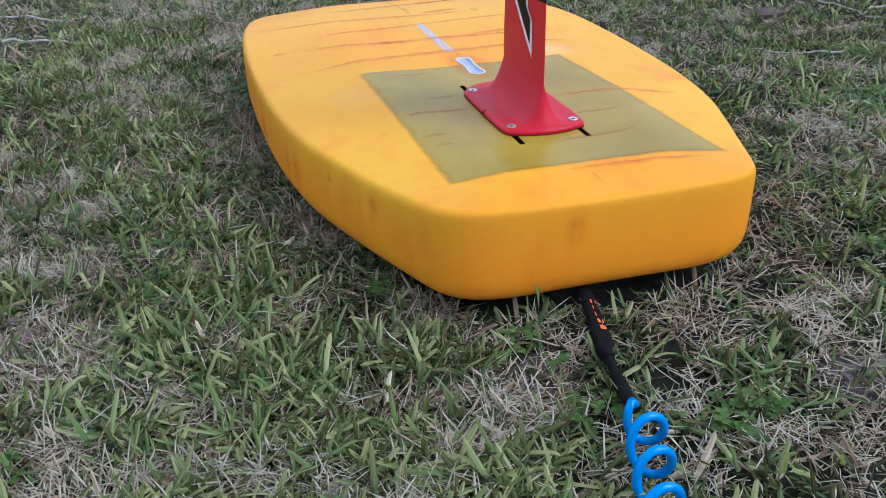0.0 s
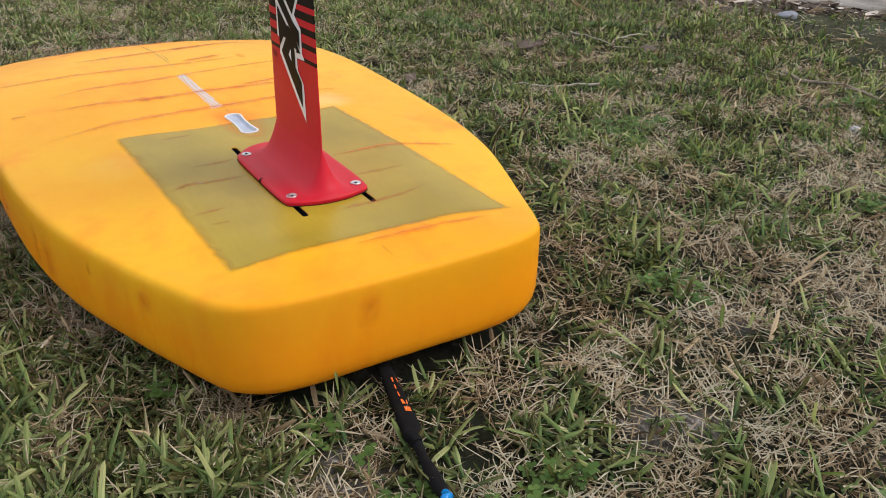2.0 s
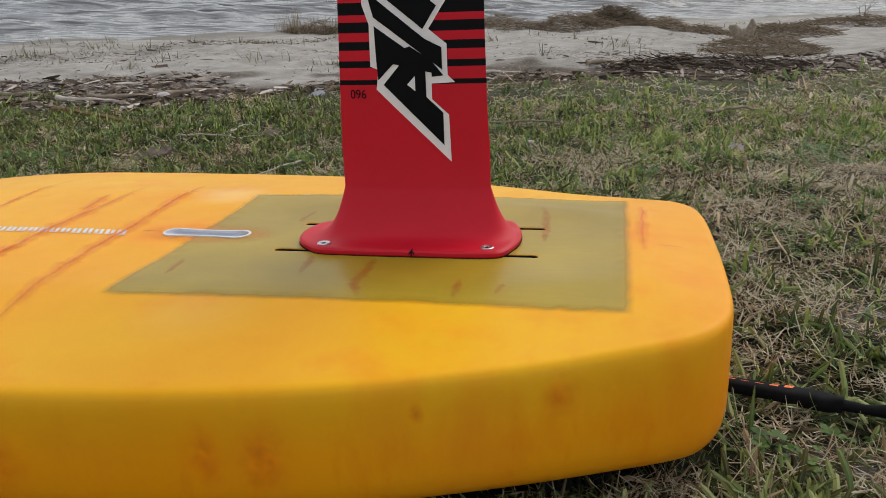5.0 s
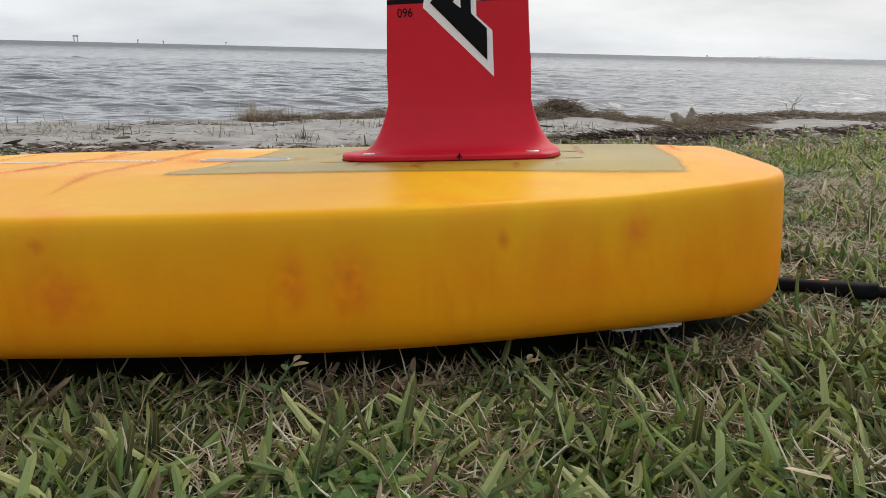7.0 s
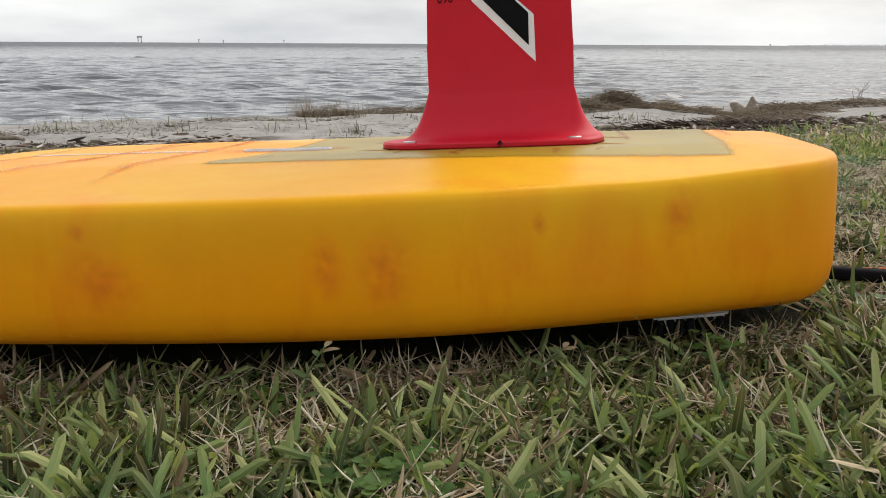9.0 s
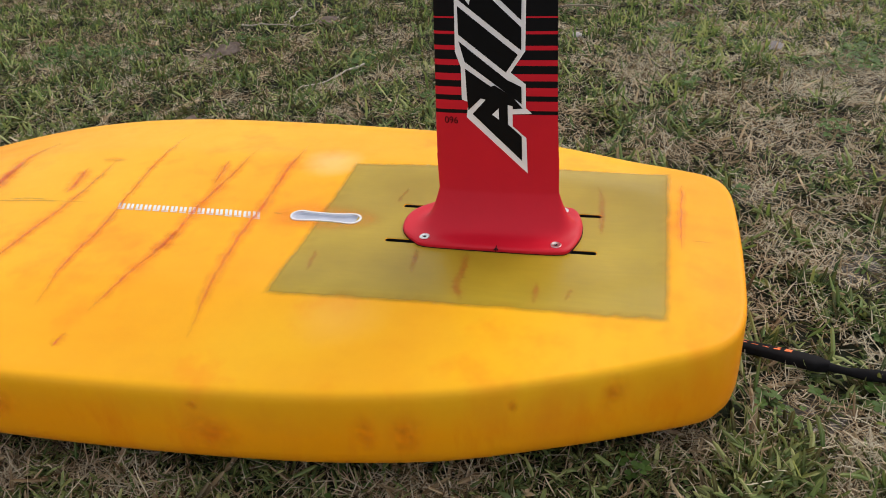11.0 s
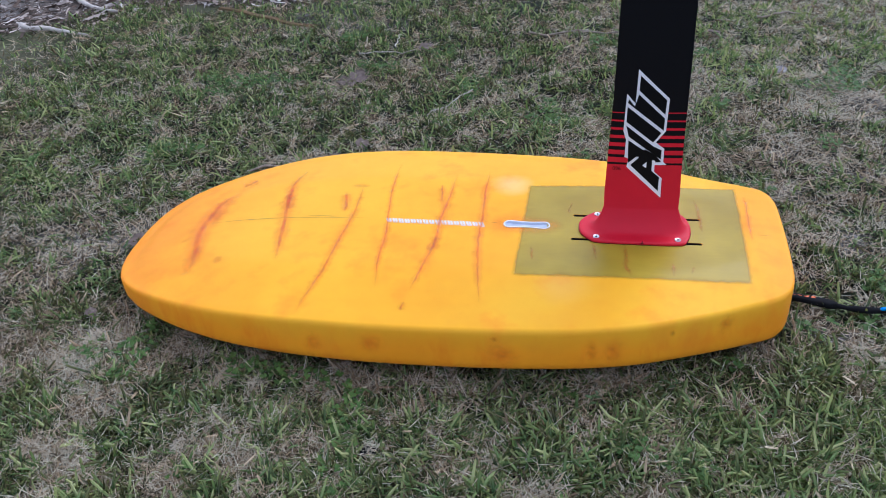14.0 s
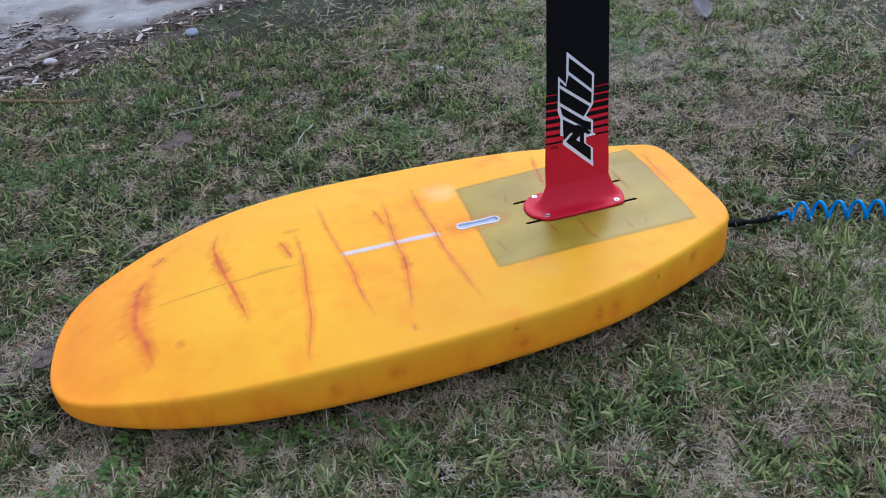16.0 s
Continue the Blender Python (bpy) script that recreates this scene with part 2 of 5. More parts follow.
def ground_material():
    m, n, l, b = material("lawn_soil_and_sand", 0.95, 0.0, 0.2)
    a = noise_node(n, l, 2.3, 5.0, 0.6)
    c = noise_node(n, l, 55.0, 5.0, 0.7)
    straw = noise_node(n, l, 18.0, 6.0, 0.75)
    # dark soil, blackened further to hold the shade between blades in its colour
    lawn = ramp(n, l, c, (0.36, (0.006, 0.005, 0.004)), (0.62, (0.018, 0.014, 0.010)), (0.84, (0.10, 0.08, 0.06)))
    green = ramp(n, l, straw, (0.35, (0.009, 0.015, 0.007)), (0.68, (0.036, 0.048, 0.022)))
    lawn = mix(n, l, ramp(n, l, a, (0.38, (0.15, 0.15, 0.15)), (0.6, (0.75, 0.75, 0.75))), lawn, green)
    bare = ramp(n, l, noise_node(n, l, 130.0, 5.0, 0.75), (0.36, (0.06, 0.049, 0.042)), (0.54, (0.23, 0.20, 0.18)), (0.68, (0.62, 0.57, 0.53)))
    lawn = mix(n, l, calc(n, l, "MULTIPLY", attr(n, "bare"), ramp(n, l, straw, (0.40, (0.25, 0.25, 0.25)), (0.58, (1, 1, 1)))), lawn, bare)
    turf = ramp(n, l, noise_node(n, l, 40.0, 6.0, 0.75), (0.36, (0.018, 0.026, 0.010)), (0.52, (0.070, 0.080, 0.034)), (0.70, (0.24, 0.20, 0.115)))
    turf = mix(n, l, ramp(n, l, noise_node(n, l, 1.3, 5.0, 0.65), (0.40, (0.0, 0.0, 0.0)), (0.62, (0.5, 0.5, 0.5))), turf, (0.13, 0.112, 0.062))
    lawn = mix(n, l, attr(n, "turf"), lawn, turf)
    sand = ramp(n, l, noise_node(n, l, 7.0, 6.0, 0.65), (0.3, (0.235, 0.217, 0.195)), (0.65, (0.395, 0.372, 0.342)))
    speck = ramp(n, l, noise_node(n, l, 60.0, 4.0, 0.7), (0.60, (0, 0, 0)), (0.72, (0.7, 0.7, 0.7)))
    sand = mix(n, l, speck, sand, (0.22, 0.18, 0.14))
    sand = mix(n, l, attr(n, "wet"), sand, (0.20, 0.185, 0.165))
    bits = ramp(n, l, noise_node(n, l, 45.0, 5.0, 0.75), (0.35, (0.03, 0.022, 0.016)), (0.55, (0.10, 0.075, 0.055)), (0.72, (0.30, 0.24, 0.19)))
    both = mix(n, l, attr(n, "sand"), lawn, sand)
    l.new(mix(n, l, attr(n, "litter"), both, bits), b.inputs["Base Color"])
    bump(n, l, b, c, 0.7, 0.012)
    return m


def water_material():
    m, n, l, b = material("grey_sea_water", 0.09, 0.0, 0.5)
    b.inputs["IOR"].default_value = 1.33
    h = calc(n, l, "ADD", noise_node(n, l, 1.5, 3.0, 0.55, stretch=(0.45, 1.25, 1.0)), calc(n, l, "MULTIPLY", noise_node(n, l, 5.5, 2.5, 0.5, stretch=(0.5, 1.2, 1.0)), 0.10))
    l.new(mix(n, l, noise_node(n, l, 0.35, 3.0, 0.5, stretch=(0.4, 1.0, 1.0)), (0.048, 0.046, 0.046), (0.078, 0.075, 0.075)), b.inputs["Base Color"])
    # out on the open sea the chop is finer than the mesh and shows as a rougher surface
    sea = attr(n, "open_sea")
    l.new(calc(n, l, "ADD", calc(n, l, "MULTIPLY", sea, 0.30), 0.09), b.inputs["Roughness"])
    l.new(calc(n, l, "SUBTRACT", 0.5, calc(n, l, "MULTIPLY", sea, 0.30)), b.inputs["Specular IOR Level"])
    bump(n, l, b, h, 1.0, 0.12)
    return m


MAT_HULL = hull_material()
MAT_PATCH = patch_material()
MAT_STREAK = overlay_material("red_streak_stain", (0.78, 0.120, 0.014), 0.60)
MAT_DEEP = overlay_material("brown_red_stain_under_cloth", (0.50, 0.085, 0.016), 0.46)
MAT_HALO = overlay_material("orange_halo_stain", (0.82, 0.21, 0.010), 0.38, grain=30.0)
MAT_RAIL = overlay_material("orange_rail_stain", (0.90, 0.215, 0.006), 0.42, grain=70.0, lo=0.35, hi=0.62)
MAT_PENCIL = overlay_material("dark_pencil_line", (0.16, 0.10, 0.02), 0.7, grain=30.0)
MAT_WHITE = plain("white_print", (0.66, 0.66, 0.69), 0.5, vary=0.05)
MAT_MAST = mast_material()
MAT_PLATE = plain("red_plate_paint", (0.53, 0.0085, 0.023), 0.46, vary=0.06, scale=14.0, bumps=0.05, spec=0.22)
MAT_BLACKPRINT = plain("black_print", (0.0045, 0.005, 0.006), 0.48, vary=0.1, spec=0.08)
MAT_GREYPRINT = plain("silver_white_print", (0.76, 0.76, 0.79), 0.4, vary=0.05)
MAT_BLACK = plain("black_rubber", (0.007, 0.007, 0.008), 0.8, vary=0.25, scale=90.0, bumps=0.2, spec=0.12)
MAT_STEEL = plain("stainless_steel", (0.62, 0.61, 0.60), 0.28, 1.0, vary=0.08, scale=150.0)
MAT_RECESS = plain("pale_grey_recess", (0.42, 0.45, 0.54), 0.40, vary=0.12, scale=40.0)
MAT_ORANGE = plain("orange_print", (0.85, 0.16, 0.02), 0.5, vary=0.06)
MAT_BLUE = plain("bright_blue_urethane", (0.004, 0.23, 0.62), 0.22, vary=0.10, scale=30.0, bumps=0.02)
MAT_PAD = plain("white_foam_pad", (0.70, 0.70, 0.68), 0.7, vary=0.08)
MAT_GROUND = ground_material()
MAT_WATER = water_material()
MAT_GRASS = blade_material("green_grass_blades", ((0.0, (0.006, 0.016, 0.004)), (0.30, (0.054, 0.126, 0.042)), (0.62, (0.195, 0.325, 0.102)), (1.0, (0.53, 0.57, 0.25))), (0.64, 0.48, 0.18), 0.30, 0.45, 0.34, 0.15, 0.35, 0.14)
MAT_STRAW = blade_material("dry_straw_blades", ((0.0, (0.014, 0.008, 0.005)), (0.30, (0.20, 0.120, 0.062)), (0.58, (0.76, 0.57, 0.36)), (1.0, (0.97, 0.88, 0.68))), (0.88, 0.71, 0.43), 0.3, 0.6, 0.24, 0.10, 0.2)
MAT_CLOVER = blade_material("clover_leaves", ((0.0, (0.045, 0.095, 0.018)), (0.6, (0.085, 0.155, 0.030)), (1.0, (0.13, 0.205, 0.045))), (0.10, 0.20, 0.05), 0.3, 0.55)
MAT_BEACHGRASS = blade_material("beach_grass", ((0.0, (0.065, 0.072, 0.034)), (0.6, (0.15, 0.145, 0.070)), (1.0, (0.30, 0.26, 0.15))), (0.30, 0.25, 0.14), 0.5)
MAT_SEDGE = blade_material("dry_brown_sedge", ((0.0, (0.050, 0.034, 0.022)), (0.5, (0.21, 0.150, 0.095)), (1.0, (0.50, 0.40, 0.28))), (0.52, 0.45, 0.35), 0.5, 0.8, 0.25)
MAT_WRACK = blade_material("dark_wrack", ((0.0, (0.028, 0.020, 0.016)), (0.5, (0.130, 0.092, 0.070)), (0.80, (0.32, 0.25, 0.20)), (1.0, (0.66, 0.59, 0.53))), (0.15, 0.11, 0.08), 0.2, 0.85, 0.0)
MAT_TWIG = plain("weathered_twig", (0.23, 0.185, 0.135), 0.85, vary=0.35, scale=40.0, bumps=0.5)
MAT_PALEWOOD = plain("bleached_driftwood", (0.42, 0.37, 0.31), 0.85, vary=0.25, scale=25.0, bumps=0.5)
MAT_FROND = plain("brown_dry_frond", (0.24, 0.155, 0.075), 0.75, vary=0.3, scale=30.0, bumps=0.3)
MAT_LEAF = plain("dry_leaf", (0.25, 0.19, 0.155), 0.75, vary=0.3, scale=70.0, bumps=0.4)
MAT_GREYLEAF = plain("grey_curled_leaf", (0.42, 0.38, 0.38), 0.7, vary=0.2, scale=50.0, bumps=0.3)
MAT_CLOVER_PLAIN = plain("weed_green", (0.10, 0.16, 0.05), 0.6, vary=0.3, scale=90.0)
MAT_SEED = plain("tan_seed_head", (0.38, 0.29, 0.17), 0.7, vary=0.3, scale=200.0)
MAT_STONE = plain("blue_grey_stone", (0.21, 0.22, 0.26), 0.8, vary=0.25, scale=50.0, bumps=0.4)
# far things get paled base colours, with haze put into the paint
MAT_TIMBER = plain("haze_paled_marker_timber", (0.46, 0.45, 0.45), 0.8, vary=0.2, scale=2.0)
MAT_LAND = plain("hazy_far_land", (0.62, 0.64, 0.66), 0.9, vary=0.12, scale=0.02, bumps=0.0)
MAT_CONCRETE = plain("haze_paled_bridge_concrete", (0.82, 0.83, 0.84), 0.8, vary=0.08, scale=0.05, bumps=0.0)

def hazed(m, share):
    """Paints haze into a far thing's material: part of the sky behind shows through."""
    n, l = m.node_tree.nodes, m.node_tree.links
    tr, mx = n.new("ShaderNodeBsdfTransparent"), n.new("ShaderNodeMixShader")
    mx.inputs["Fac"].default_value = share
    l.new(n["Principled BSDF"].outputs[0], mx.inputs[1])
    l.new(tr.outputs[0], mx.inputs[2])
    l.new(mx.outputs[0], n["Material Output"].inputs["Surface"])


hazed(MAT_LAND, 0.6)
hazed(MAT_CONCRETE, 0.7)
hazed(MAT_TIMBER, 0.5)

# ---------------------------------------------------------------- mesh helpers
def part(name, bm, mat, parent=None, label="", smooth=None):
    me = bpy.data.meshes.new(name)
    bm.to_mesh(me)
    bm.free()
    me.materials.append(mat)
    if smooth is not None:
        me.shade_smooth()
        me.set_sharp_from_angle(angle=radians(smooth))
    ob = new(name, me)
    if parent:
        ob.parent = parent
    if label:
        ob["label"] = label
    return ob


def thing(name, m, label, category, group="", kind=""):
    e = new(name)
    e.empty_display_size = 0.1
    e.matrix_world = m
    return tagged(e, label, category, group, kind)


def loft(bm, rings, close=True, cap=True):
    """Skin rings of equal length; returns the vertex rows."""
    rows = [[bm.verts.new(p) for p in r] for r in rings]
    k = len(rings[0])
    for a, b in zip(rows, rows[1:]):
        for i in range(k if close else k - 1):
            j = (i + 1) % k
            bm.faces.new((a[i], a[j], b[j], b[i]))
    if cap:
        bm.faces.new(rows[0][::-1])
        bm.faces.new(rows[-1])
    return rows


def tube(bm, pts, radii, sides=8, flat=1.0):
    """A bent tube along points, with a radius for each."""
    pts = [Vector(p) for p in pts]
    rings, side = [], None
    for i, p in enumerate(pts):
        d = (pts[min(i + 1, len(pts) - 1)] - pts[max(i - 1, 0)]).normalized()
        if side is None:
            side = d.cross(Vector((0, 0, 1)))
            side = side.normalized() if side.length > 1e-4 else Vector((1, 0, 0))
        side = (side - d * side.dot(d)).normalized()
        up = side.cross(d)
        r = radii[i] if isinstance(radii, (list, tuple)) else radii
        rings.append([p + side * (r * math.cos(a)) + up * (r * flat * math.sin(a)) for a in (2 * math.pi * s / sides for s in range(sides))])
    loft(bm, rings)


def smooth_line(pts, per=8):
    """Catmull-Rom through 2D or 3D points."""
    p = [Vector(q) for q in pts]
    p = [p[0] * 2 - p[1]] + p + [p[-1] * 2 - p[-2]]
    out = []
    for a, b, c, d in zip(p, p[1:], p[2:], p[3:]):
        for s in range(per):
            t = s / per
            out.append(0.5 * ((2 * b) + (c - a) * t + (2 * a - 5 * b + 4 * c - d) * t * t + (3 * b - a - 3 * c + d) * t ** 3))
    return out + [p[-2].copy()]


def prism(bm, poly, z0, z1, place=lambda x, y, z: (x, y, z)):
    """A flat polygon with thickness, laid by place(x, y, z)."""
    lo = [bm.verts.new(place(x, y, z0)) for x, y in poly]
    hi = [bm.verts.new(place(x, y, z1)) for x, y in poly]
    bm.faces.new(lo[::-1])
    bm.faces.new(hi)
    for i in range(len(poly)):
        j = (i + 1) % len(poly)
        bm.faces.new((lo[i], lo[j], hi[j], hi[i]))


def smoothstep(a, b, x):
    t = min(1.0, max(0.0, (x - a) / (b - a)))
    return t * t * (3 - 2 * t)


# ---------------------------------------------------------------- the lie of the land
UP = Vector((0.0587, -0.0456, 0.9972))     # true up, as the tilted board has it
PIVOT = Vector((0, 0, 0.16))
BOARD = Matrix.Translation(PIVOT) @ UP.rotation_difference(Vector((0, 0, 1))).to_matrix().to_4x4() @ Matrix.Translation(-PIVOT)
SEA = -0.35
SOIL = -0.0074


def shore(x):
    return 7.26 + 0.64 * x if abs(x) < 12 else 7.26 + 0.64 * (12 if x > 0 else -12) + 0.25 * (x - (12 if x > 0 else -12))


EDGE = [(-40, -14), (-6, -2.0), (-3.2, 0.95), (-2.5, 1.50), (-1.95, 1.90), (-1.6, 1.88), (-1.37, 1.87), (-1.17, 2.08), (-0.82, 2.42), (-0.3, 2.64), (0.35, 2.60), (0.7, 2.56), (1.1, 2.72), (1.5, 2.88), (3.0, 3.4), (6, 4.7), (12, 8), (40, 24)]
EDGE_X, EDGE_Y = [e[0] for e in EDGE], [e[1] for e in EDGE]

rng = np.random.default_rng(7)
GRID = rng.random((64, 64))


def field(x, y, size):
    """Smooth values 0..1 that change over about size metres."""
    u, v = np.asarray(x) / size + 17.3, np.asarray(y) / size + 9.1
    i, j = np.floor(u).astype(int), np.floor(v).astype(int)
    a, b = u - i, v - j
    a, b = a * a * (3 - 2 * a), b * b * (3 - 2 * b)
    g = lambda p, q: GRID[p % 64, q % 64]
    return (g(i, j) * (1 - a) + g(i + 1, j) * a) * (1 - b) + (g(i, j + 1) * (1 - a) + g(i + 1, j + 1) * a) * b


def np_step(a, b, x):
    t = np.clip((x - a) / (b - a), 0, 1)
    return t * t * (3 - 2 * t)


def shore_np(x):
    c = np.clip(x, -12, 12)
    return 7.26 + 0.64 * c + 0.25 * (x - c)


def ground_z(x, y):
    x, y = np.asarray(x, float), np.asarray(y, float)
    r = np.hypot(x, y)
    plane = SOIL + 0.0589 * np.clip(x, -9, 9) - 0.0457 * np.clip(y, -12, 14)
    s = (shore_np(x) - y) / 1.187
    beach = SEA + np.where(s < 0, 0.32, 0.055) * np.clip(s, -25, 60) + 0.03 * np.exp(-((s - 0.9) / 0.5) ** 2)
    k = np_step(2.6, 4.6, s)
    z = plane * k + beach * (1 - k)
    clear = np_step(1.0, 1.35, ((x + 0.44) / 0.78) ** 2 + (y / 0.38) ** 2)
    bumps = (field(x, y, 0.11) - 0.5) * 0.010 + (field(x + 7, y + 3, 0.075) - 0.5) * 0.018 * clear + (field(x, y, 0.45) - 0.5) * 0.022 * np_step(0.9, 2.0, r)
    return z + bumps + (field(x, y, 0.6) - 0.5) * 0.05 * np_step(0.3, 1.5, y - np.interp(x, EDGE_X, EDGE_Y)) * (s > 0)


def gz(x, y):
    return float(ground_z(x, y))


def axis_steps(lo, hi, fine, far):
    out, step = [lo], fine
    while out[-1] < hi:
        out.append(out[-1] + fine)
    a, b = [out[0]], [out[-1]]
    step = fine
    while a[-1] > -far:
        step *= 1.14
        a.append(a[-1] - step)
    step = fine
    while b[-1] < far:
        step *= 1.14
        b.append(b[-1] + step)
    return np.array(a[:0:-1] + out + b[1:])


def grid_mesh(name, P, mat, attrs=()):
    h, w = P.shape[:2]
    me = bpy.data.meshes.new(name)
    idx = np.arange(h * w).reshape(h, w)
    quads = np.stack([idx[:-1, :-1], idx[:-1, 1:], idx[1:, 1:], idx[1:, :-1]], -1).reshape(-1, 4)
    fill_mesh(me, P.reshape(-1, 3), quads.ravel(), np.full(len(quads), 4))
    for key, values in attrs:
        me.attributes.new(key, "FLOAT", "POINT").data.foreach_set("value", np.ascontiguousarray(values.ravel(), np.float32))
    me.materials.append(mat)
    me.shade_smooth()
    return new(name, me)


def fill_mesh(me, verts, loops, counts):
    me.vertices.add(len(verts))
    me.vertices.foreach_set("co", np.ascontiguousarray(verts, np.float32).ravel())
    me.loops.add(len(loops))
    me.loops.foreach_set("vertex_index", np.ascontiguousarray(loops, np.int32))
    me.polygons.add(len(counts))
    me.polygons.foreach_set("loop_start", np.r_[0, np.cumsum(counts)[:-1]].astype(np.int32))
    me.polygons.foreach_set("loop_total", np.asarray(counts, np.int32))
    me.update(calc_edges=True)


def build_ground():
    xs, ys = axis_steps(-2.6, 1.8, 0.03, 2600), axis_steps(-1.6, 3.6, 0.03, 2600)
    X, Y = np.meshgrid(xs, ys)
    Z = ground_z(X, Y)
    edge = Y - np.interp(X, EDGE_X, EDGE_Y) + (field(X, Y, 0.35) - 0.5) * 0.7 + (field(X, Y, 0.09) - 0.5) * 0.25
    s = (shore_np(X) - Y) / 1.187
    bare = np_step(0.70, 0.9, field(X + 3.1, Y, 0.33)) * 0.6
    for cx, cy, r in BARE_SPOTS:
        bare = np.maximum(bare, 1 - np_step(0.4, 1.0, np.hypot(X - cx, (Y - cy) * 1.3) / r + (field(X, Y, 0.06) - 0.5) * 1.1 + (field(X + 2, Y, 0.025) - 0.5) * 0.5))
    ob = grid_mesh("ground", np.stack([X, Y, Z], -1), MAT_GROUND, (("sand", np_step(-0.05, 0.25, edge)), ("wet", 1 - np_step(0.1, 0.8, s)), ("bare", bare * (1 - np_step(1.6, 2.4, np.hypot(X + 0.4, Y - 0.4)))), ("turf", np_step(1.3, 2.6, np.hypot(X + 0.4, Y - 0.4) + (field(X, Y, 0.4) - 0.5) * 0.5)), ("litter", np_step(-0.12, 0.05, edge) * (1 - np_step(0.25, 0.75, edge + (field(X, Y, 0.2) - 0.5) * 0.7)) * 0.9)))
    tagged(ob, "trampled lawn running down to a pale sandy beach", "ground", kind="structure")


BARE_SPOTS = [(0.455, -0.17, 0.05), (0.51, 0.17, 0.04), (0.76, 0.50, 0.22), (0.66, 0.98, 0.16), (-1.35, 0.05, 0.2), (-1.2, -0.35, 0.18), (0.40, -0.13, 0.05), (0.50, 0.22, 0.06), (0.36, 0.42, 0.07), (1.2, 0.9, 0.2), (-0.98, -0.42, 0.06), (-0.35, -0.56, 0.045), (-0.15, -0.62, 0.06), (-1.05, -0.62, 0.05), (-0.62, -0.72, 0.04), (0.55, -0.30, 0.07), (0.42, 0.62, 0.08), (0.22, 1.15, 0.08), (0.95, 0.15, 0.09)]
build_ground()


def build_water():
    # fine out to where single waves can be told apart, then ever wider rings out to the horizon
    rr = np.r_[4.0 * np.exp(np.linspace(0, math.log(9), 470)), 36.0 * np.exp(np.linspace(0.02, math.log(72), 130))]
    az = np.radians(np.r_[np.linspace(-100, -50, 24), np.linspace(-49.7, 49.7, 300), np.linspace(50, 100, 24)])
    Rr, A = np.meshgrid(rr, az, indexing="ij")
    X, Y = np.sin(A) * Rr, np.cos(A) * Rr - 0.9
    Z = np.full_like(X, SEA)
    step = Rr * np.where(Rr < 36, 0.0055, 0.032)
    wave_rng = np.random.default_rng(3)
    for length in (0.42, 0.58, 0.8, 1.05, 1.4):
        for _ in range(4):
            d = math.radians(wave_rng.normal(0, 24))
            k = 2 * math.pi / (length * wave_rng.uniform(0.8, 1.2))
            ph = k * (X * math.sin(d) + Y * math.cos(d)) + wave_rng.uniform(0, 6.28) + 4.0 * field(X + 30 * length, Y, length * 1.6)
            gust = 0.15 + 1.5 * field(X, Y + 20 * length, length * 1.3)
            amp = 0.0066 * length ** 0.75 * gust * np_step(0.0, 2.2, (Y - shore_np(X)) + 0.5) / (1 + (step / (0.25 * length)) ** 3)
            Z += amp * (np.sin(ph) + 0.28 * np.cos(2 * ph))
    # beyond, the chop shows only as a roughness of the surface
    Z += wave_rng.normal(0, 1, Z.shape) * np.minimum(0.06, 0.022 * step) * np_step(14, 40, Rr)
    ob = grid_mesh("water", np.stack([X, Y, Z], -1), MAT_WATER, (("open_sea", np_step(6, 160, Rr)),))
    tagged(ob, "choppy grey sea reaching to the horizon", "water", kind="structure")


build_water()

# ---------------------------------------------------------------- the board
HALF = [(0.3035, 0.0), (0.3025, 0.06), (0.3000, 0.12), (0.2940, 0.156), (0.2825, 0.181), (0.260, 0.203), (0.20, 0.230), (0.105, 0.268), (0.0, 0.304), (-0.11, 0.326), (-0.22, 0.338), (-0.35, 0.346),
        (-0.5, 0.350), (-0.62, 0.347), (-0.73, 0.338), (-0.84, 0.319), (-0.95, 0.285), (-1.03, 0.249), (-1.092, 0.214), (-1.142, 0.171), (-1.173, 0.118), (-1.187, 0.058), (-1.190, 0.0)]


def bottom_z(x):
    return 0.153 - 0.085 * max(0.0, (-0.55 - x) / 0.64) ** 2


def deck_z(x):
    return 0.025 - 0.010 * smoothstep(0.75, 1.15, -x)


